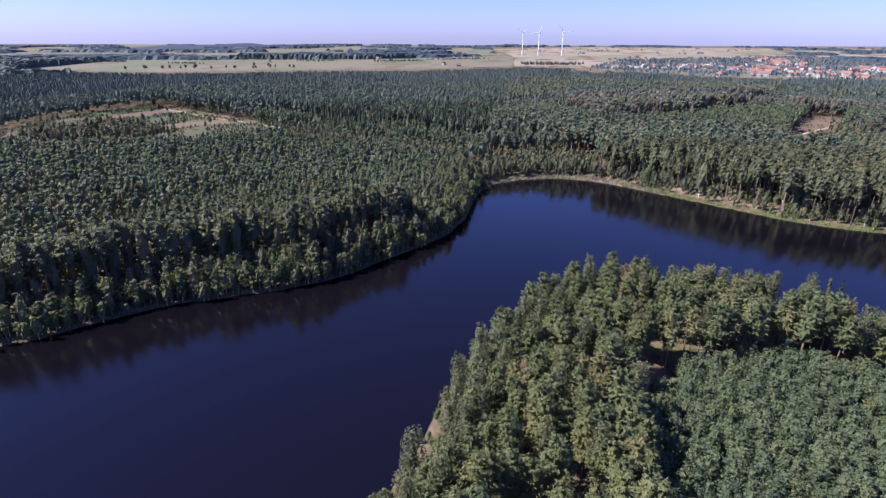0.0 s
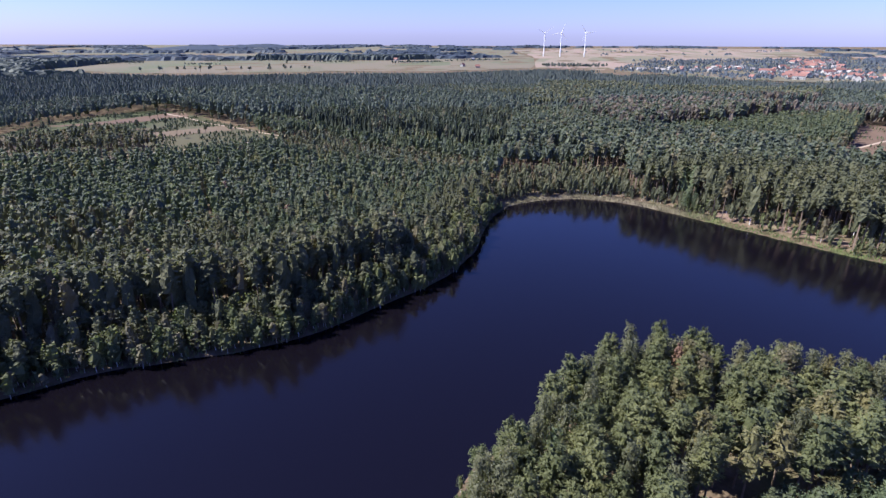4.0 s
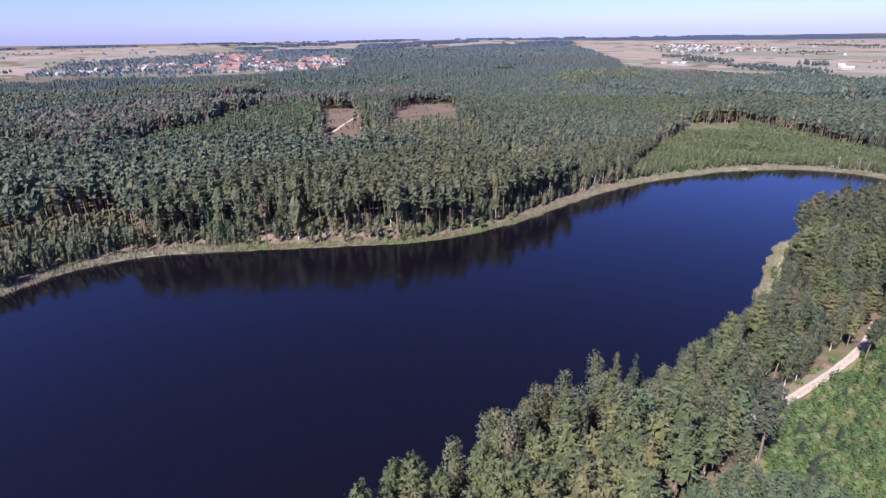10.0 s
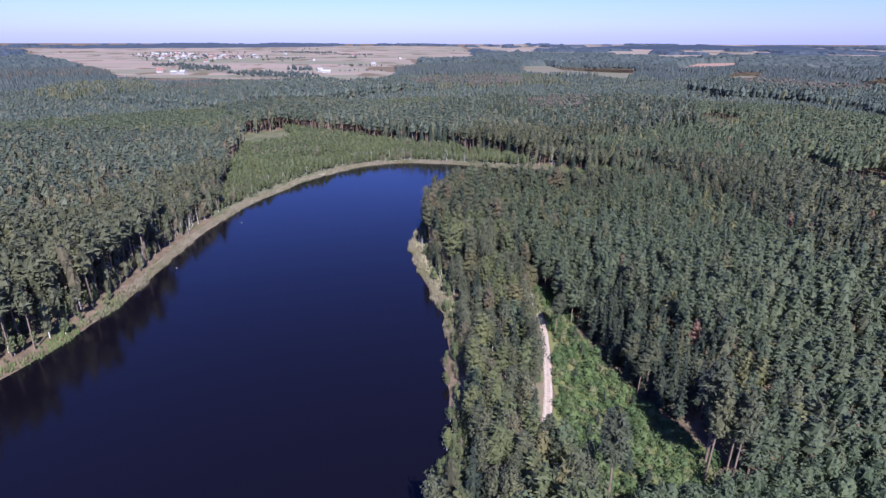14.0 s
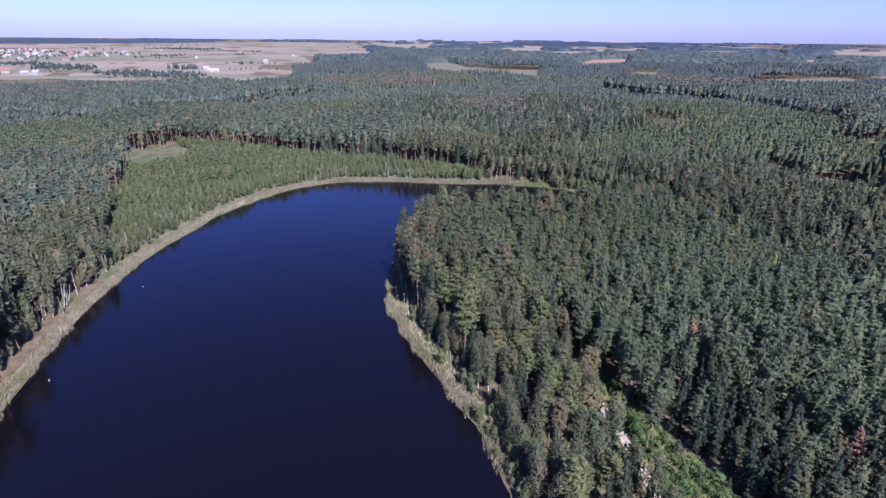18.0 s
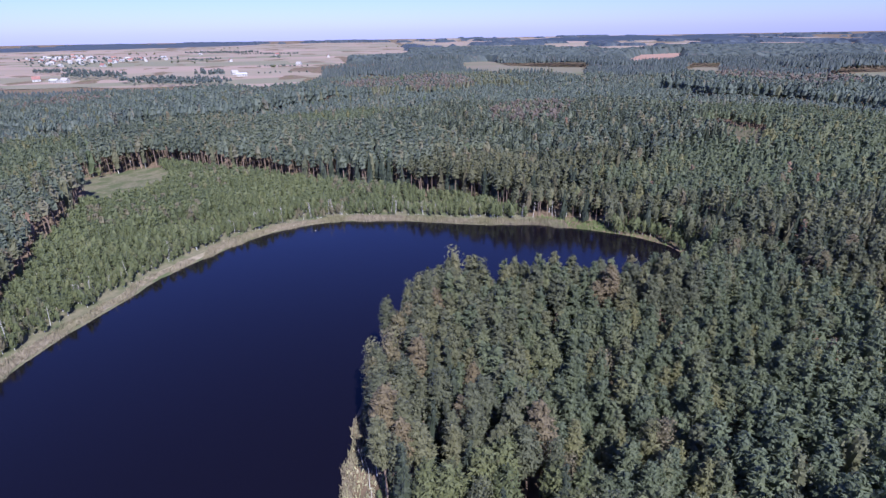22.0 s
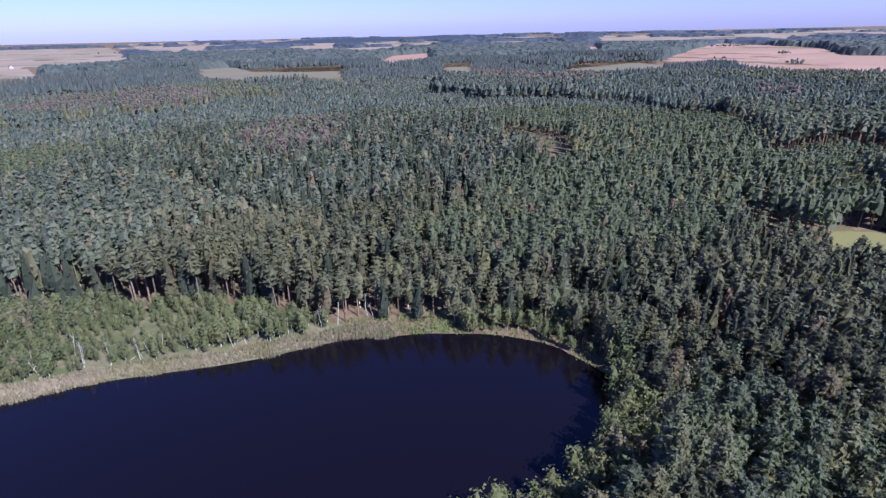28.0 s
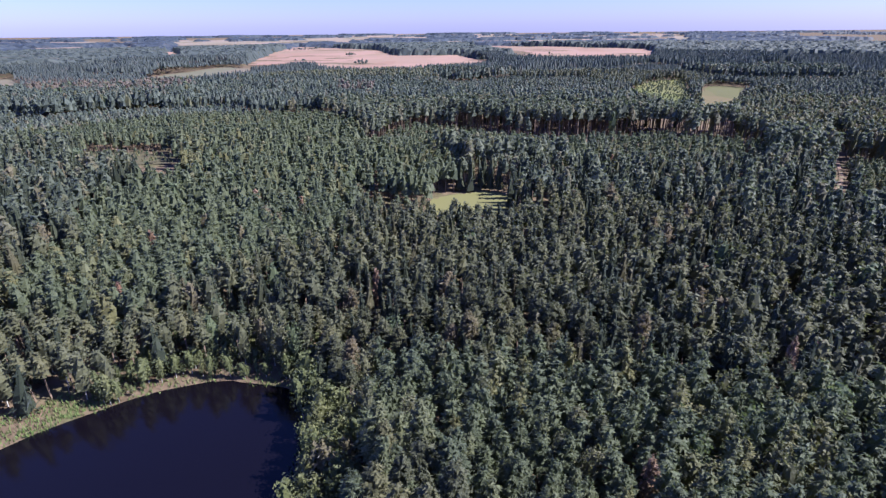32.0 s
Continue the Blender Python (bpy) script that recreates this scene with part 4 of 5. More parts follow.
# ---- open ground ----
FIELDS = [("field", EAST_FIELD, STUBBLE, 60, "wide tan stubble fields beyond the forest"), ("field", EAST_GREEN, PASTURE, 20, "green pasture strip between woods"),
          ("field", EAST_RED, RED_FIELD, 25, "reddish ploughed field among woods"),
          ("field", SOUTH_RED, RED_FIELD, 30, "orange-tan ploughed field beyond the forest"), ("field", SOUTH_RED_FAR, RED_FIELD, 30, "orange-tan ploughed field in the distance"),
          ("field", WEST_FIELD, PASTURE, 50, "yellow-green fields with scattered trees"), ("field", NORTH_FIELD, STUBBLE, 80, "pinkish fields round the wind turbines"),
          ("field", TOWN_LINE, PASTURE, 40, "green and tan ground of the town"),
          ("field", BIRCH_GAP, PASTURE, 15, "pale green field among woods"), ("field", TAN_STRIP, PASTURE, 15, "pale green and tan meadow behind the woods"),
          ("field", RED_CORNER, RED_FIELD, 25, "small reddish field in the distance"), ("field", PALE_FAR, STUBBLE, 60, "pale field strip near the horizon"),
          ("field", PALE_LOW, STUBBLE, 40, "pale field strip in the far woods"),
          ("field", FAR_EAST, STUBBLE, 150, "pinkish far fields between woods near the horizon"), ("field", FAR_SOUTH, STUBBLE, 150, "pinkish far fields between woods near the horizon"),
          ("field", FAR_WEST, PASTURE, 150, "olive far fields between woods near the horizon"), ("field", FAR_NORTH, STUBBLE, 150, "pinkish far fields between woods near the horizon")]
for name, line, mat, cell, label in FIELDS:
    sheet(name, line, mat, cell, 0.5, label)
sheet("meadow", MEADOW_LINE, MEADOW, 2.5, 0.25, "small yellow-green meadow inside the pine forest", "meadow")
sheet("meadow", GRASS_GAP, BOG, 4, 0.25, "pale grassy gap in the thicket", "meadow")
sheet("meadow", LIGHT_GAP, UNDERGROWTH, 4, 0.3, "light green clearing with low plants", "meadow")
sheet("meadow", YELLOW_GAP, DRY_GRASS, 8, 0.3, "yellowish clearing in the forest", "meadow")
sheet("meadow", SAPLINGS, MEADOW, 8, 0.3, "green clearing with low young plants", "meadow")
sheet("ride", RIDE, GROUND, 6, 0.2, "shaded forest ride before tall trunks", "ride")
sheet("clearing", WEST_CLEAR, UNDERGROWTH, 8, 0.3, "green and brown felled clearing", "clearing")
sheet("clearing", WEST_TAN, HEATH, 6, 0.5, "tan mown strip of the clearing", "clearing")
sheet("clearing", WEST_BROWN, HEATH, 6, 0.5, "brown heather strip of the clearing", "clearing")
sheet("bog", ALDERS, BOG, 5, 0.12, "pale bog grass under the thicket", "meadow")
sheet("bare_ground", PINK_SHORE, BARE, 2.5, 0.2, "bare pinkish litter under the shore pines", "bare ground")
sheet("bare_ground", [(64, 99), (70, 101), (74, 94), (74, 85), (69, 84), (66, 91)], BARE, 1.2, 0.2, "bare pinkish soil in a gap between the pines", "bare ground")
sheet("clearing", NORTH_CLEAR, HEATH, 5, 0.3, "reddish felled clearing with a sandy path", "clearing")
sheet("clearing", NORTH_CUT, HEATH, 5, 0.3, "reddish felled strip in the forest", "clearing")
sheet("scrub_ground", SCRUB_STRIP, MEADOW, 2.5, 0.2, "green scrub strip beside the sandy track", "meadow")


def ribbon(name, line, width, material, label, lift=0.12):
    p = np.array(line, float)
    a, b, c, d = np.r_[p[:1], p[:-1]], p, np.r_[p[1:], p[-1:]], np.r_[p[2:], p[-1:], p[-1:]]
    pts = []
    for i in range(len(p) - 1):
        for s in np.linspace(0, 1, 8, endpoint=False):
            pts.append(0.5 * (2 * b[i] + (c[i] - a[i]) * s + (2 * a[i] - 5 * b[i] + 4 * c[i] - d[i]) * s**2 + (3 * b[i] - a[i] - 3 * c[i] + d[i]) * s**3))
    pts = np.array(pts + [p[-1]])
    way = np.gradient(pts, axis=0)
    way /= np.hypot(*way.T)[:, None]
    side = np.c_[-way[:, 1], way[:, 0]]
    rows = []
    for u in np.linspace(-0.5, 0.5, 5):
        q = pts + side * width * (u + wobble(pts + u * 50, 9, 51)[:, None] * 0.06)
        rows.append(np.c_[q, land(q) + lift + (0.05 - 0.2 * u * u)])
    v = np.stack(rows, 1)
    n = np.arange(v.shape[0] * 5).reshape(-1, 5)
    quads = np.stack([n[:-1, :-1], n[:-1, 1:], n[1:, 1:], n[1:, :-1]], -1).reshape(-1, 4)
    tagged(new(name, raw_mesh(name, v.reshape(-1, 3), quads, [material], smooth=True)), label, "track", kind="structure")


ribbon("road_verge", VERGE, 2.6, BARE, "bare pinkish soil and litter beside the track", 0.2)
ribbon("road", TRACK, 2.1, SAND_ROAD, "pale sandy forest track on the point", 0.3)
for side in (-0.62, 0.62):
    ribbon("wheel_rut", [(x, y + side) for x, y in TRACK], 0.5, RUT, "pale sandy wheel rut of the forest track", 0.36)
ribbon("road", SOUTH_TRACK, 1.9, BARE, "straight sandy ride through the forest", 0.3)
ribbon("road", [(-394, 548), (-302, 480), (-231, 436), (-180, 411)], 2.6, SAND_ROAD, "sandy track across the clearing", 0.5)
ribbon("road", [(-262, 314), (-235, 336), (-205, 367), (-180, 411)], 2.6, SAND_ROAD, "sandy track along the clearing", 0.5)
ribbon("road", [(240, 440), (264, 460), (289, 478)], 2.5, SAND_ROAD, "pale path across the felled clearing", 0.5)


# ---- reeds ----
def reed_belt(name, count, lo, hi, where, tall, material, label):
    """Upright stems along the water's edge."""
    xy = np.c_[rng.uniform(where[0], where[2], count * 14), rng.uniform(where[1], where[3], count * 14)]
    d = shore(xy) + wobble(xy, 18, 61) * 1.2
    xy = xy[(d > lo) & (d < hi)][:count]
    n = len(xy)
    turn, h, w = rng.uniform(0, 6.28, n), rng.uniform(0.6, 1.15, n) * tall, rng.uniform(0.06, 0.18, n)
    z = np.maximum(land(xy), -0.3)
    side = np.c_[np.cos(turn), np.sin(turn)] * w[:, None]
    lean = rng.normal(0, 0.25, (n, 2))
    v = np.stack([np.c_[xy - side, z], np.c_[xy + side, z], np.c_[xy + lean, z + h], np.c_[xy + side[:, ::-1] * [-1, 1], z + h * 0.55]], 1).reshape(-1, 3)
    k = np.arange(n)[:, None] * 4
    tris = np.concatenate([k + [0, 1, 2], k + [0, 3, 1]])
    tagged(new(name, raw_mesh(name, v, tris, [material])), label, "reeds", kind="stuff")


reed_belt("reeds", 13000, -0.8, 5.2, (385, 50, 440, 200), 1.2, REED, "pale tan reed belt in front of the thicket")
reed_belt("reeds", 10000, -0.4, 3.6, (200, 170, 385, 250), 1.2, REED, "pale tan reed belt along the lake shore")
reed_belt("reeds", 5500, -0.5, 6, (0, 255, 110, 320), 1.4, REED, "yellow-green reed belt in the bay")
reed_belt("reeds", 2200, -0.5, 4, (100, 225, 215, 300), 1.2, SEDGE, "narrow green sedge along the wooded shore")
reed_belt("reeds", 3600, -0.1, 3.0, (190, 120, 300, 150), 1.3, REED, "pale reeds along the wooded point")
reed_belt("reeds", 2600, 0.5, 5.5, (205, 125, 300, 146), 0.9, TUSSOCK, "pale yellow grass tussocks along the point")
reed_belt("reeds", 1200, -0.5, 9, (385, 20, 415, 60), 1.2, SEDGE, "bright green sedge patch by the shore")
reed_belt("reeds", 1600, -0.4, 4, (325, 5, 395, 110), 1.1, SEDGE, "green sedge along the end of the lake")
reed_belt("reeds", 1500, -0.3, 3, (-120, 70, 10, 260), 1.1, SEDGE, "narrow green sedge under the birches")

# matted dead reed and grass under the stems
def reed_bed(pick, lo, width, label):
    loop = smooth_loop(SHORE_NORTH + SHORE_SOUTH, 3)
    line = loop[pick(loop[:, 0], loop[:, 1])]
    way = np.gradient(line, axis=0)
    way /= np.hypot(*way.T)[:, None]
    side = np.c_[-way[:, 1], way[:, 0]]
    if shore(line + side * 6).mean() < 0:
        side = -side
    ribbon("reed_bed", line + side * (lo + width / 2), width, REED, label, 0.12)


reed_bed(lambda x, y: (x > 398) & (y > 66), 0.2, 4.4, "matted tan reed bed on the east shore")
reed_bed(lambda x, y: (x > 214) & (x <= 404) & (y > 180), 0.2, 3.2, "matted tan reed bed on the north shore")
reed_bed(lambda x, y: (x > 0) & (x < 112) & (y > 262), 0.2, 4.6, "matted yellowish reed bed in the bay")

# ---- undergrowth along the shore and in the scrub strip ----


def bushes(spacing, bounds, test, low, high, level, name, label, kind="shrub"):
    xy = plant(spacing, *bounds)
    xy = xy[test(xy)]
    woods(name, kind, level, xy, rng.uniform(low, high, len(xy)), label, 0.1)


def by_shore(lo, hi, chance):
    def test(xy):
        d = shore(xy) + wobble(xy, 14, 71) * 1.5
        return (d > lo) & (d < hi) & (rng.uniform(0, 1, len(xy)) < chance)
    return test


bushes(2.4, (-120, 60, 6, 285), by_shore(-0.6, 12, 0.97), 2.5, 8.5, 3, "shore_bushes", "grey-green willow bushes at the water's edge", "alder")
bushes(3.9, (-110, 70, 6, 285), by_shore(0.8, 15, 0.8), 7.5, 12.5, 2, "birch_wood", "round birches and alders leaning out at the water", "alder")
bushes(3.2, (-110, 70, 6, 285), by_shore(12, 36, 0.6), 4.5, 9.0, 3, "birch_wood", "young birches under the shore pines", "birch")
bushes(2.7, (0, 255, 112, 335), by_shore(4.6, 24, 0.85), 3.5, 8.5, 3, "birch_wood", "grey-brown birch scrub behind the yellow reeds", "birch")
bushes(3.4, (318, 18, 350, 116), by_shore(0.6, 9, 0.8), 7.0, 12.0, 2, "willow_wood", "pale grey-green willows round the end of the point", "alder")
bushes(2.6, (95, 225, 215, 305), by_shore(2.2, 24, 0.55), 1.8, 7.0, 3, "shore_bushes", "green alder bushes on the wooded shore", "alder")
bushes(2.4, (150, 118, 345, 150), by_shore(4.0, 11, 0.5), 2.0, 6.0, 3, "shore_bushes", "grey-green bushes along the point", "alder")
bushes(2.2, (0, 0, 150, 150), by_shore(0.5, 8, 0.85), 2.5, 6.5, 2, "shore_bushes", "grey-green bushes under the pines", "alder")
bushes(2.6, (205, 225, 345, 272), by_shore(6.0, 26, 0.7), 2.0, 7.5, 2, "shore_bushes", "grey birch scrub behind the reeds", "birch")
bushes(2.2, (95, 120, 208, 146), by_shore(0.3, 7, 0.85), 2.0, 5.5, 2, "shore_bushes", "grey-green bushes along the point", "alder")
bushes(2.4, (320, 0, 388, 125), by_shore(0.8, 17, 0.9), 2.5, 8.0, 2, "shore_bushes", "grey-green bushes along the bay", "alder")
bushes(1.9, (120, 76, 240, 108), lambda xy: inside(xy, SCRUB_STRIP) & (gap_to(xy, TRACK) > 2.2), 1.0, 3.0, 2, "scrub", "bright green scrub beside the track")
bushes(2.6, (130, 98, 236, 116), lambda xy: (gap_to(xy, VERGE) < 2.6) & (gap_to(xy, TRACK) > 1.8) & (wobble(xy, 11, 86) > -0.35), 0.6, 1.8, 2, "scrub", "low tufts on the bare soil beside the track")
bushes(5.5, (120, 70, 230, 108), lambda xy: inside(xy, SCRUB_STRIP) & (gap_to(xy, TRACK) > 3.0) & (rng.uniform(0, 1, len(xy)) < 0.5), 3.5, 6.5, 1, "young_spruces", "small spruces among the scrub", "spruce")
bushes(3.6, (120, -255, 195, -130), lambda xy: inside(xy, PLOT), 4.0, 6.5, 3, "young_wood", "close dark green plot of young pines", "young")
bushes(5, (160, -780, 300, -430), lambda xy: inside(xy, SAPLINGS) & (wobble(xy, 40, 83) > -0.5), 2.5, 6.0, 4, "saplings", "low green saplings in the clearing", "young")
bushes(19, (-470, 280, -170, 580), lambda xy: inside(xy, WEST_CLEAR) & (wobble(xy, 70, 84) > 0.2), 9.0, 14.0, 3, "pine_wood", "scattered seed pines left standing in the clearing", "pine")
bushes(3.2, (-470, 280, -170, 550), lambda xy: inside(xy, WEST_CLEAR) & ~inside(xy, WEST_TAN) & ~inside(xy, WEST_BROWN) & (wobble(xy, 45, 81) > -0.2), 1.2, 3.0, 4, "scrub", "green saplings in the felled clearing", "leafy")
bushes(4, (220, 390, 480, 590), lambda xy: (inside(xy, NORTH_CUT) | inside(xy, NORTH_CLEAR)) & (wobble(xy, 25, 82) > 0.3), 1.5, 4.0, 3, "scrub", "saplings in the felled strip", "young")

bushes(6.0, (-340, 280, -200, 400), lambda xy: inside(xy, [(-345, 300), (-318, 372), (-262, 350), (-222, 338), (-240, 308), (-290, 286)]), 11.0, 17.0, 3, "pine_wood", "open clump of tall pines before the clearing", "pine")

bushes(4.2, (500, -150, 590, -110), lambda xy: inside(xy, LIGHT_GAP), 2.0, 4.5, 3, "saplings", "low green pines planted in the clearing", "young")

# ---- far trees in the fields ----
xy = plant(60, -1400, 900, 0, 2600, 0.5)
xy = xy[inside(xy, WEST_FIELD) & (wobble(xy, 300, 91) > 0.75)]
row = np.c_[np.linspace(-950, -604, 22), np.linspace(1213, 1359, 22)] + rng.normal(0, 14, (22, 2))
xy = np.r_[xy, row]
# field trees in the haze-tinted middle colour
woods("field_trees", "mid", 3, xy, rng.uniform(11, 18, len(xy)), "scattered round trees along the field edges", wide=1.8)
xy = plant(34, 1000, -150, 3400, 2300, 0.5)
xy = xy[inside(xy, EAST_FIELD) & (wobble(xy, 420, 92) + 0.6 * wobble(xy, 120, 93) > 1.05)]
woods("field_trees", "birch", 4, xy, rng.uniform(6, 11, len(xy)), "small dark copses in the wide fields", wide=2.2)
xy = plant(15, 100, 1290, 1200, 2700, 0.5)
xy = xy[inside(xy, TOWN_LINE) & (wobble(xy, 120, 94) > -0.25) & (rng.uniform(0, 1, len(xy)) < 0.75)]
# garden trees coloured with the far haze tint
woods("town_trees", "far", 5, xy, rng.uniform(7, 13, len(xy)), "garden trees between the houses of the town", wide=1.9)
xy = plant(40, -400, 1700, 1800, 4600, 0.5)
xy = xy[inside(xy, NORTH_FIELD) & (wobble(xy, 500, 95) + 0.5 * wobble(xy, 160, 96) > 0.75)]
# same far haze tint on these copses
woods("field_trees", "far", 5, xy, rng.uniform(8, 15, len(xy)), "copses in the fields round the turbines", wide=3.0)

# ---- houses ----
PLASTER = speckled("house_plaster", (0.27, 0.26, 0.25), (0.38, 0.37, 0.35), 0.3, 0.9)
TILE_RED = speckled("red_roof_tiles", (0.17, 0.085, 0.075), (0.24, 0.13, 0.11), 0.5, 0.8)
TILE_GREY = speckled("grey_roof", (0.20, 0.19, 0.19), (0.32, 0.30, 0.29), 0.5, 0.8)
SHEET_WHITE = speckled("white_sheet_roof", (0.28, 0.28, 0.29), (0.38, 0.38, 0.39), 0.2, 0.6)
PANE = Nodes("window_glass").base((0.03, 0.035, 0.045), 0.1, 0.5)


def box(bm, x0, y0, z0, x1, y1, z1):
    m = bmesh.ops.create_cube(bm, size=1.0, matrix=Matrix.LocRotScale(((x0 + x1) / 2, (y0 + y1) / 2, (z0 + z1) / 2), None, (x1 - x0, y1 - y0, z1 - z0)))
    return m["verts"]


def house(name, long, wide, eave, ridge, roof_mat, label, category="house", chimney=True):
    root = new(name)
    bm = bmesh.new()
    a, b = long / 2, wide / 2
    foot = [bm.verts.new(p) for p in ((-a, -b, -1), (a, -b, -1), (a, b, -1), (-a, b, -1))]
    top = [bm.verts.new(p) for p in ((-a, -b, eave), (a, -b, eave), (a, b, eave), (-a, b, eave))]
    ends = [bm.verts.new((-a, 0, ridge - 0.15)), bm.verts.new((a, 0, ridge - 0.15))]
    for f in ((0, 1), (2, 3)):
        bm.faces.new((foot[f[0]], foot[f[1]], top[f[1]], top[f[0]]))
    bm.faces.new((foot[1], foot[2], top[2], ends[1], top[1]))
    bm.faces.new((foot[3], foot[0], top[0], ends[0], top[3]))
    part("wall", bm, PLASTER, root)
    bm = bmesh.new()
    over = 0.5
    for s in (-1, 1):
        low = eave - over * (ridge - eave) / b
        v = [bm.verts.new(p) for p in ((-a - over, s * (b + over), low), (a + over, s * (b + over), low), (a + over, 0, ridge), (-a - over, 0, ridge),
                                       (-a - over, s * (b + over), low + 0.3), (a + over, s * (b + over), low + 0.3), (a + over, 0, ridge + 0.3), (-a - over, 0, ridge + 0.3))]
        for f in ((0, 1, 2, 3), (4, 5, 6, 7), (0, 1, 5, 4), (1, 2, 6, 5), (3, 0, 4, 7)):
            bm.faces.new([v[i] for i in f])
    roof = part("roof", bm, roof_mat, root)
    if chimney:
        bm = bmesh.new()
        box(bm, a * 0.3, -0.9, ridge - 1.2, a * 0.3 + 0.8, -0.1, ridge + 1.1)
        part("chimney", bm, TILE_RED, roof)
    for s in (-1, 1):
        for k in range(max(2, int(long / 4.5))):
            x = -a + (k + 0.5) * long / max(2, int(long / 4.5))
            bm = bmesh.new()
            box(bm, x - 0.7, s * b - 0.06, 1.0, x + 0.7, s * b + 0.06, 2.5)
            part("window", bm, PANE, root)
    return tagged(root, label, category, "houses of the town")


def scatter_houses(models, spots):
    z = land(np.array(spots, float))
    for i, (x, y) in enumerate(spots):
        m = pose(x, y, z[i] + 0.5, 0, 0, rng.choice([20, 110, 65, 155]) + rng.uniform(-12, 12))
        model = models[int(rng.integers(0, len(models)))]
        if model.get("placed") is None:
            model.matrix_basis, model["placed"] = m, 1
        else:
            copy_thing(model, m)


red_house = house("house", 13, 9, 4.5, 9, TILE_RED, "white house with a red tiled roof")
red_block = house("house", 24, 11, 7.5, 12, TILE_RED, "long plastered house with a red roof")
grey_house = house("house", 12, 9, 4.0, 8, TILE_GREY, "plastered house with a grey roof")
white_barn = house("barn", 19, 9, 4.0, 6.5, SHEET_WHITE, "long barn with a pale sheet roof", "barn", False)
big_barn = house("barn", 70, 26, 8, 12, SHEET_WHITE, "large white hall in the fields", "barn", False)


def spots_in(line, count, seed, apart=16):
    r = np.random.default_rng(seed)
    p, out = np.array(line, float), []
    while len(out) < count:
        q = r.uniform(p.min(0), p.max(0))
        if inside(q[None], line)[0] and all(np.hypot(*(q - o)) > apart for o in out):
            out.append(q)
    return [tuple(q) for q in out]


town = [(400, 1290), (560, 1285), (700, 1400), (850, 1900), (740, 1950), (520, 1560)]
scatter_houses([red_house, red_house, red_block, grey_house], spots_in(town, 80, 5))
scatter_houses([red_house, red_house, red_block, grey_house], spots_in([(790, 1900), (990, 2150), (900, 2400), (740, 2100)], 40, 9))
scatter_houses([red_house, grey_house, red_house, red_block], spots_in([(570, 1260), (690, 1245), (840, 1350), (970, 1570), (940, 1800), (740, 1430)], 60, 12))
scatter_houses([red_house, grey_house, grey_house], spots_in([(175, 1540), (300, 1640), (420, 1700), (560, 1900), (530, 1640), (330, 1480)], 34, 6, 24))
scatter_houses([red_house, grey_house, grey_house, red_house, grey_house, white_barn], spots_in([(1920, 890), (1760, 830), (1860, 1010), (2434, 1349), (2700, 1300), (2300, 960), (2300, 840), (2121, 710)], 46, 7, 34))
scatter_houses([white_barn, red_house, grey_house], [(1371, 395), (1320, 371), (1279, 687), (1317, 737), (1274, 667), (1794, 820), (1905, 520), (2280, 440), (2500, 760), (1660, 300), (2050, 250)])
scatter_houses([big_barn], [(-901, 2034)])
scatter_houses([white_barn, red_house], [(-1500, 1650), (-1440, 1690), (-1380, 1500), (-700, 2050), (-560, 2010), (-300, 2150), (-250, 1640), (-200, 1600)])
# copses and hedges of the wide fields: centre, half sizes, turn
def copse(x, y, long, wide, turn, low, high, spacing=11):
    u, v = math.cos(math.radians(turn)), math.sin(math.radians(turn))
    xy = plant(spacing, x - long, y - long, x + long, y + long, 0.45)
    p, q = (xy[:, 0] - x) * u + (xy[:, 1] - y) * v, (xy[:, 1] - y) * u - (xy[:, 0] - x) * v
    xy = xy[(p / long) ** 2 + (q / wide) ** 2 < 1 + 0.4 * wobble(xy, 60, 131)]
    # drawn in the middle leaf colour that holds painted haze
    woods("copse", "mid", 4, xy, rng.uniform(low, high, len(xy)), "dark copse in the fields, its green tinted for haze", wide=1.5)


for spec in ((1550, 810, 75, 38, 60, 8, 13), (1370, 660, 80, 42, 60, 10, 16), (1180, 450, 105, 46, 60, 10, 15), (1278, 414, 34, 14, 60, 16, 22), (1255, 500, 40, 16, 60, 5, 9),
             (1360, 300, 55, 7, 92, 4, 8), (1590, 330, 70, 9, 80, 5, 9), (2000, 620, 60, 20, 80, 7, 12), (2350, 480, 120, 14, 75, 8, 13), (2100, 420, 40, 18, 20, 6, 10), (2600, 700, 160, 30, 70, 8, 14),
             (-1330, 1520, 110, 34, 10, 8, 13), (-1080, 1720, 60, 26, 20, 8, 13), (-1680, 1600, 140, 40, 10, 9, 15), (-960, 1800, 50, 16, 10, 7, 12), (-420, 1800, 90, 22, 40, 7, 12), (60, 1660, 95, 34, 15, 11, 16), (-700, 1760, 80, 14, 20, 7, 12), (-250, 2000, 120, 16, 30, 7, 12), (-1000, 1500, 50, 12, 20, 7, 11),
             (810, -1000, 60, 14, 115, 5, 10), (970, -1270, 50, 12, 110, 6, 10), (961, -1025, 24, 8, 30, 5, 8), (1300, -1600, 60, 14, 60, 6, 11)):
    copse(*spec)

# ---- wind turbines ----
WHITE_PAINT = Nodes("white_paint").base((0.80, 0.80, 0.80), 0.45, 0.4)


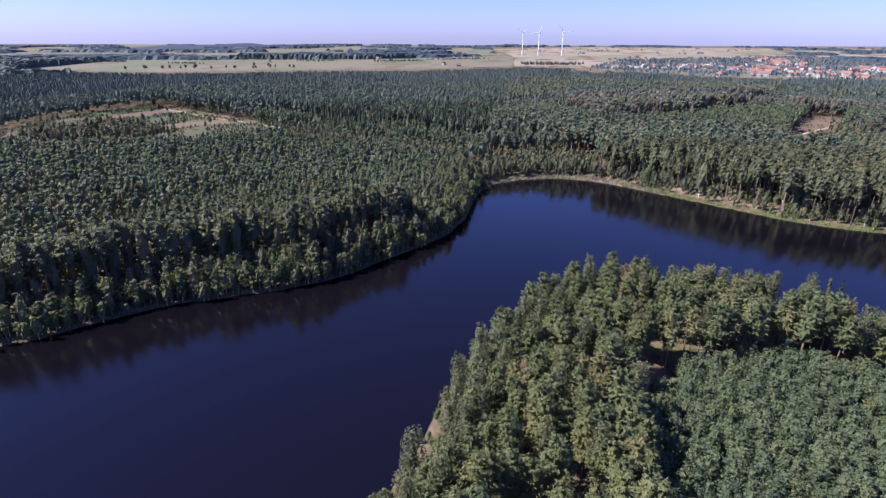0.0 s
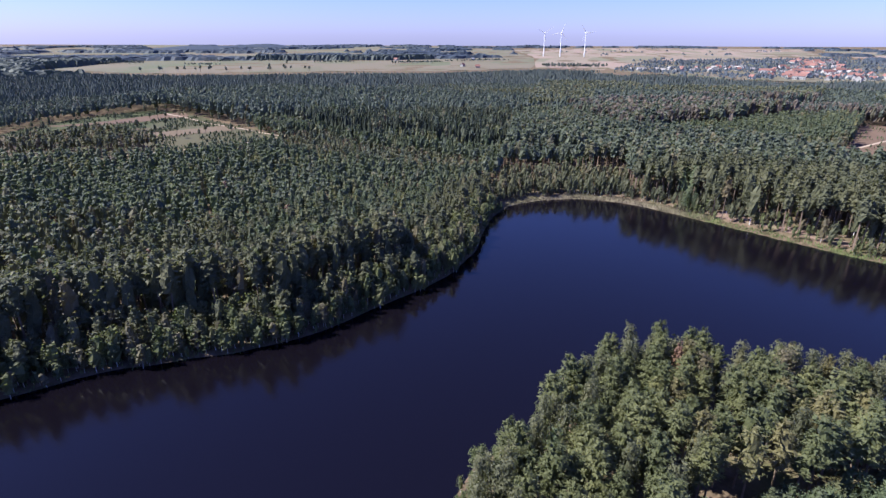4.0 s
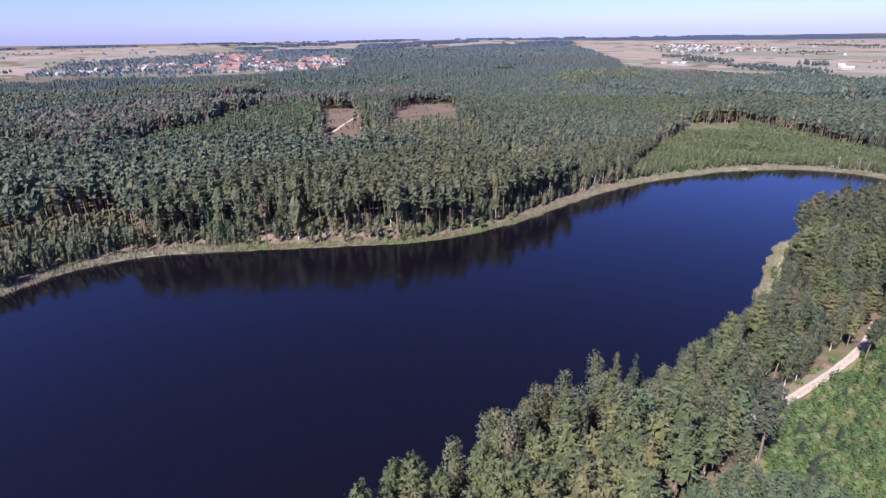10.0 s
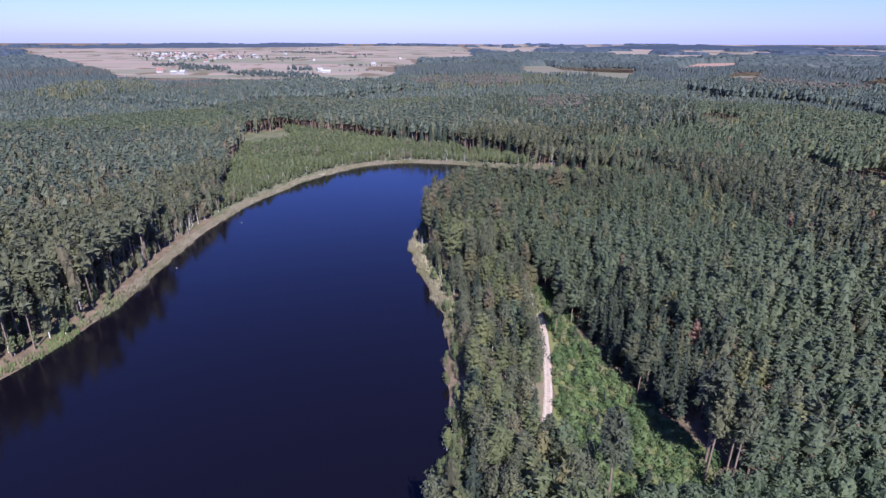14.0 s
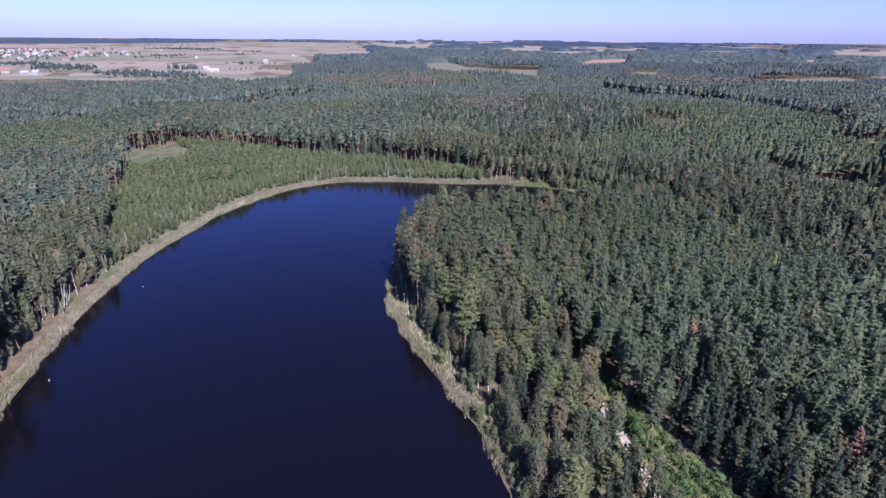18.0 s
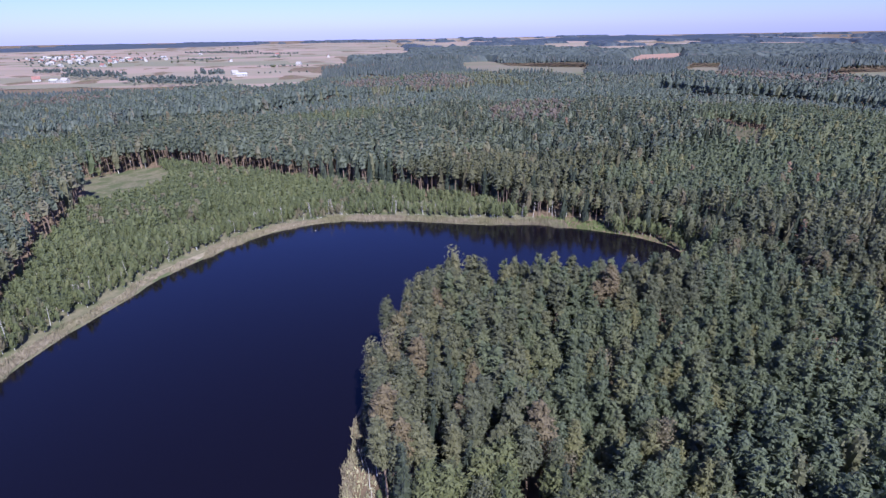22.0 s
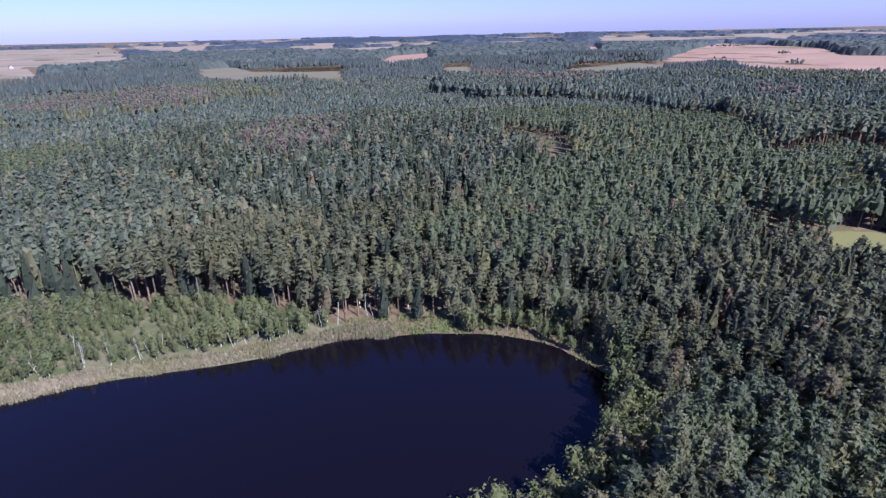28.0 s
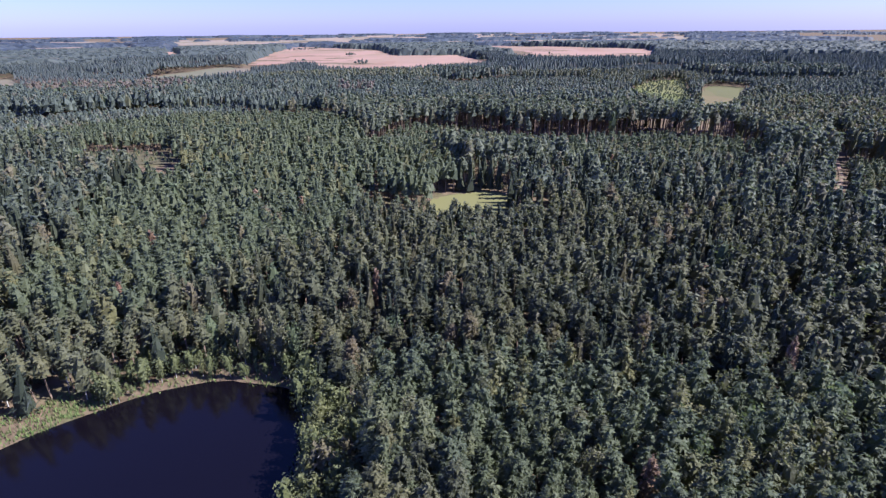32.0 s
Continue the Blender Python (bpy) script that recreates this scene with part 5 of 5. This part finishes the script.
def turbine(x, y, turn, spin):
    root = new("wind_turbine")
    bm = bmesh.new()
    bmesh.ops.create_cone(bm, cap_ends=True, segments=20, radius1=2.1, radius2=1.2, depth=96, matrix=pose(0, 0, 48))
    part("tower", bm, WHITE_PAINT, root)
    bm = bmesh.new()
    box(bm, -1.9, -5, 95.5, 1.9, 6, 99.5)
    bmesh.ops.bevel(bm, geom=bm.edges[:], offset=0.7, segments=2, affect="EDGES")
    part("nacelle", bm, WHITE_PAINT, root)
    bm = bmesh.new()
    bmesh.ops.create_uvsphere(bm, u_segments=14, v_segments=8, radius=1.9, matrix=pose(0, -6.2, 97.5))
    hub = part("hub", bm, WHITE_PAINT, root)
    for k in range(3):
        bm = bmesh.new()
        rings = []
        for s in np.linspace(0, 1, 7):
            chord, thick = 3.4 * (1 - s) ** 0.8 + 0.5, 0.9 * (1 - s) + 0.15
            rings.append([bm.verts.new((u * chord / 2, v * thick / 2, 1.5 + 41 * s)) for u, v in ((-1, 0), (0.2, 1), (1, 0), (0.2, -1))])
        for a, b in zip(rings, rings[1:]):
            for i in range(4):
                bm.faces.new((a[i], a[(i + 1) % 4], b[(i + 1) % 4], b[i]))
        bm.faces.new(rings[-1])
        blade = part("blade", bm, WHITE_PAINT, hub)
        blade.matrix_basis = pose(0, -6.2, 97.5) @ pose(0, 0, 0, 0, spin + 120 * k, 0)
    root.matrix_basis = pose(x, y, float(land(np.array([[x, y]], float))[0]), 0, 0, turn)
    tagged(root, "white three-bladed wind turbine standing in the fields", "wind turbine", "wind turbines")


turbine(-52, 2600, 12, 55)
turbine(20, 2560, 5, 20)
turbine(124, 2600, 9, 85)


# ---- bare stems, logs and floats by the water ----
def bare_tree(name, label):
    """A leafless birch: a white stem and thin boughs."""
    r = np.random.default_rng(len(label))
    root = new(name)
    bm = bmesh.new()
    bmesh.ops.create_cone(bm, cap_ends=True, segments=6, radius1=0.12, radius2=0.04, depth=9.0, matrix=pose(0, 0, 4.5, 1.5, 1, 0))
    part("trunk", bm, BIRCH_BARK, root)
    for k in range(7):
        bm = bmesh.new()
        z, turn, long = r.uniform(4.0, 8.6), r.uniform(0, 360), r.uniform(1.0, 2.2)
        bmesh.ops.create_cone(bm, cap_ends=True, segments=4, radius1=0.05, radius2=0.012, depth=long, matrix=pose(0, 0, z, 0, 0, turn) @ pose(0, 0, 0, 48, 0, 0) @ pose(0, 0, long / 2))
        part("bough", bm, GREY_BARK, root)
    return tagged(root, label, "dead tree", "bare birches on the shore")


def place_all(model, spots, low, high):
    z = land(np.array(spots, float))
    for i, (x, y) in enumerate(spots):
        m = pose(x, y, z[i] - 0.1, rng.uniform(-11, 11), rng.uniform(-11, 11), rng.uniform(0, 360))
        ob = model if i == 0 else copy_thing(model, m)
        k = rng.uniform(low, high)
        ob.matrix_basis = m @ Matrix.Diagonal((k, k, k, 1))


edge = smooth_loop(SHORE_NORTH + SHORE_SOUTH, 12)
spots = []
for x, y in edge[(edge[:, 0] > 225) & (edge[:, 1] > 45) & ((edge[:, 1] > 180) | (edge[:, 0] > 350))]:
    q = np.array([[x, y]]) + rng.normal(0, 6, (6, 2))
    d = shore(q)
    spots += [tuple(v) for v in q[(d > 6.2) & (d < 12)][:1]]
place_all(bare_tree("dead_birch", "leafless white birch stem behind the reeds"), spots[:140], 0.5, 0.95)
place_all(bare_tree("dead_birch", "pale broken birch at the water's edge"), [(273, 243), (275, 241), (278, 239.5), (280, 240), (283, 240.5), (286, 241), (290, 240), (84, 140), (96, 136), (118, 132), (268, 138), (262, 137), (256, 136.5), (300, 131), (315, 122), (292, 133), (284, 135), (276, 136), (271, 135), (265, 135.5), (259, 134), (250, 134), (244, 133), (236, 131), (228, 129.5), (308, 126), (320, 117), (326, 110), (288, 132), (280, 133.5)], 0.55, 0.95)


def log_model():
    root = new("fallen_log")
    bm = bmesh.new()
    bmesh.ops.create_cone(bm, cap_ends=True, segments=8, radius1=0.24, radius2=0.13, depth=7.5, matrix=pose(0, 0, 0.32, 0, 88, 0))
    part("stem", bm, BIRCH_BARK, root)
    for k, turn in enumerate((40, -50)):
        bm = bmesh.new()
        bmesh.ops.create_cone(bm, cap_ends=True, segments=5, radius1=0.07, radius2=0.02, depth=1.6, matrix=pose(1.2 + k, 0, 0.4) @ pose(0, 0, 0, turn, 40, 0) @ pose(0, 0, 0.8))
        part("stub", bm, GREY_BARK, root)
    return tagged(root, "pale fallen birch log behind the reeds", "log", "fallen logs")


place_all(log_model(), [(429, 123), (427, 126), (433, 137), (428, 152), (424, 117), (429, 120), (415, 86), (431, 134), (418, 96), (414, 80), (425, 128), (430, 141), (430, 146), (427, 158), (420, 170), (421, 106), (412, 76), (423, 112)], 0.3, 0.62)


def float_model():
    root = new("buoy")
    bm = bmesh.new()
    bmesh.ops.create_uvsphere(bm, u_segments=10, v_segments=6, radius=0.22)
    part("ball", bm, TILE_GREY, root)
    bm = bmesh.new()
    bmesh.ops.create_cone(bm, cap_ends=True, segments=8, radius1=0.06, radius2=0.05, depth=0.5, matrix=pose(0, 0, 0.4))
    part("stick", bm, GREY_BARK, root)
    return tagged(root, "small grey float on the water", "buoy", "floats on the lake")


buoy = float_model()
for k, (x, y) in enumerate([(242, 229), (295, 222), (411, 159)]):
    ob = buoy if k == 0 else copy_thing(buoy, pose(x, y, 0.05))
    ob.matrix_basis = pose(x, y, 0.05)

# hedges and bushes in the southern fields
xy = plant(26, 200, -1400, 1300, -600, 0.5)
xy = xy[(inside(xy, SOUTH_RED) | inside(xy, SOUTH_RED_FAR)) & (wobble(xy, 160, 97) + 0.5 * wobble(xy, 60, 98) > 1.0)]
woods("field_trees", "birch", 4, xy, rng.uniform(5, 10, len(xy)), "dark bushes in the ploughed fields", wide=1.8)

# garden trees round the eastern village
xy = plant(30, 1680, 690, 2720, 1410, 0.5)
xy = xy[inside(xy, [(1920, 890), (1700, 830), (1860, 1040), (2434, 1399), (2700, 1300), (2300, 960), (2300, 840), (2121, 710)]) & (rng.uniform(0, 1, len(xy)) < 0.6)]
# village trees share the middle haze tint
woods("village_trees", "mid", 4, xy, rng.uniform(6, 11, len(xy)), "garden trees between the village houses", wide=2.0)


def ridge(name, a, b, high, wide, label):
    """A low wooded hill on the horizon."""
    a, b = np.array(a, float), np.array(b, float)
    u, v = np.linspace(-0.25, 1.25, 40), np.linspace(-2.2, 2.2, 12)
    side = np.array([-(b - a)[1], (b - a)[0]]) / np.hypot(*(b - a)) * wide
    s, t = np.meshgrid(u, v, indexing="ij")
    s, t = s.ravel(), t.ravel()
    xy = a + s[:, None] * (b - a) + t[:, None] * side
    z = land(xy) - 3 + high * np.exp(-t * t) * np.clip(1.15 - 1.3 * (s - 0.5) ** 2 * 2.6, 0, 1) * (0.75 + 0.25 * wobble(xy, 700, 121))
    n = np.arange(len(xy)).reshape(40, 12)
    quads = np.stack([n[:-1, :-1], n[1:, :-1], n[1:, 1:], n[:-1, 1:]], -1).reshape(-1, 4)
    # the hill's blue is haze painted as colour, as on the far woods
    tagged(new(name, raw_mesh(name, np.c_[xy, z], quads, [HAZED_FAR], smooth=True)), label, "hill", kind="structure")


ridge("distant_hill", (-2600, 3300), (-1650, 3800), 34, 220, "low wooded hill on the horizon, coloured haze blue")
ridge("distant_hill", (3600, 2400), (4300, 900), 26, 200, "long wooded rise on the horizon, coloured haze blue")
ridge("distant_hill", (3900, -900), (3300, -2300), 30, 220, "long wooded rise on the horizon, coloured haze blue")
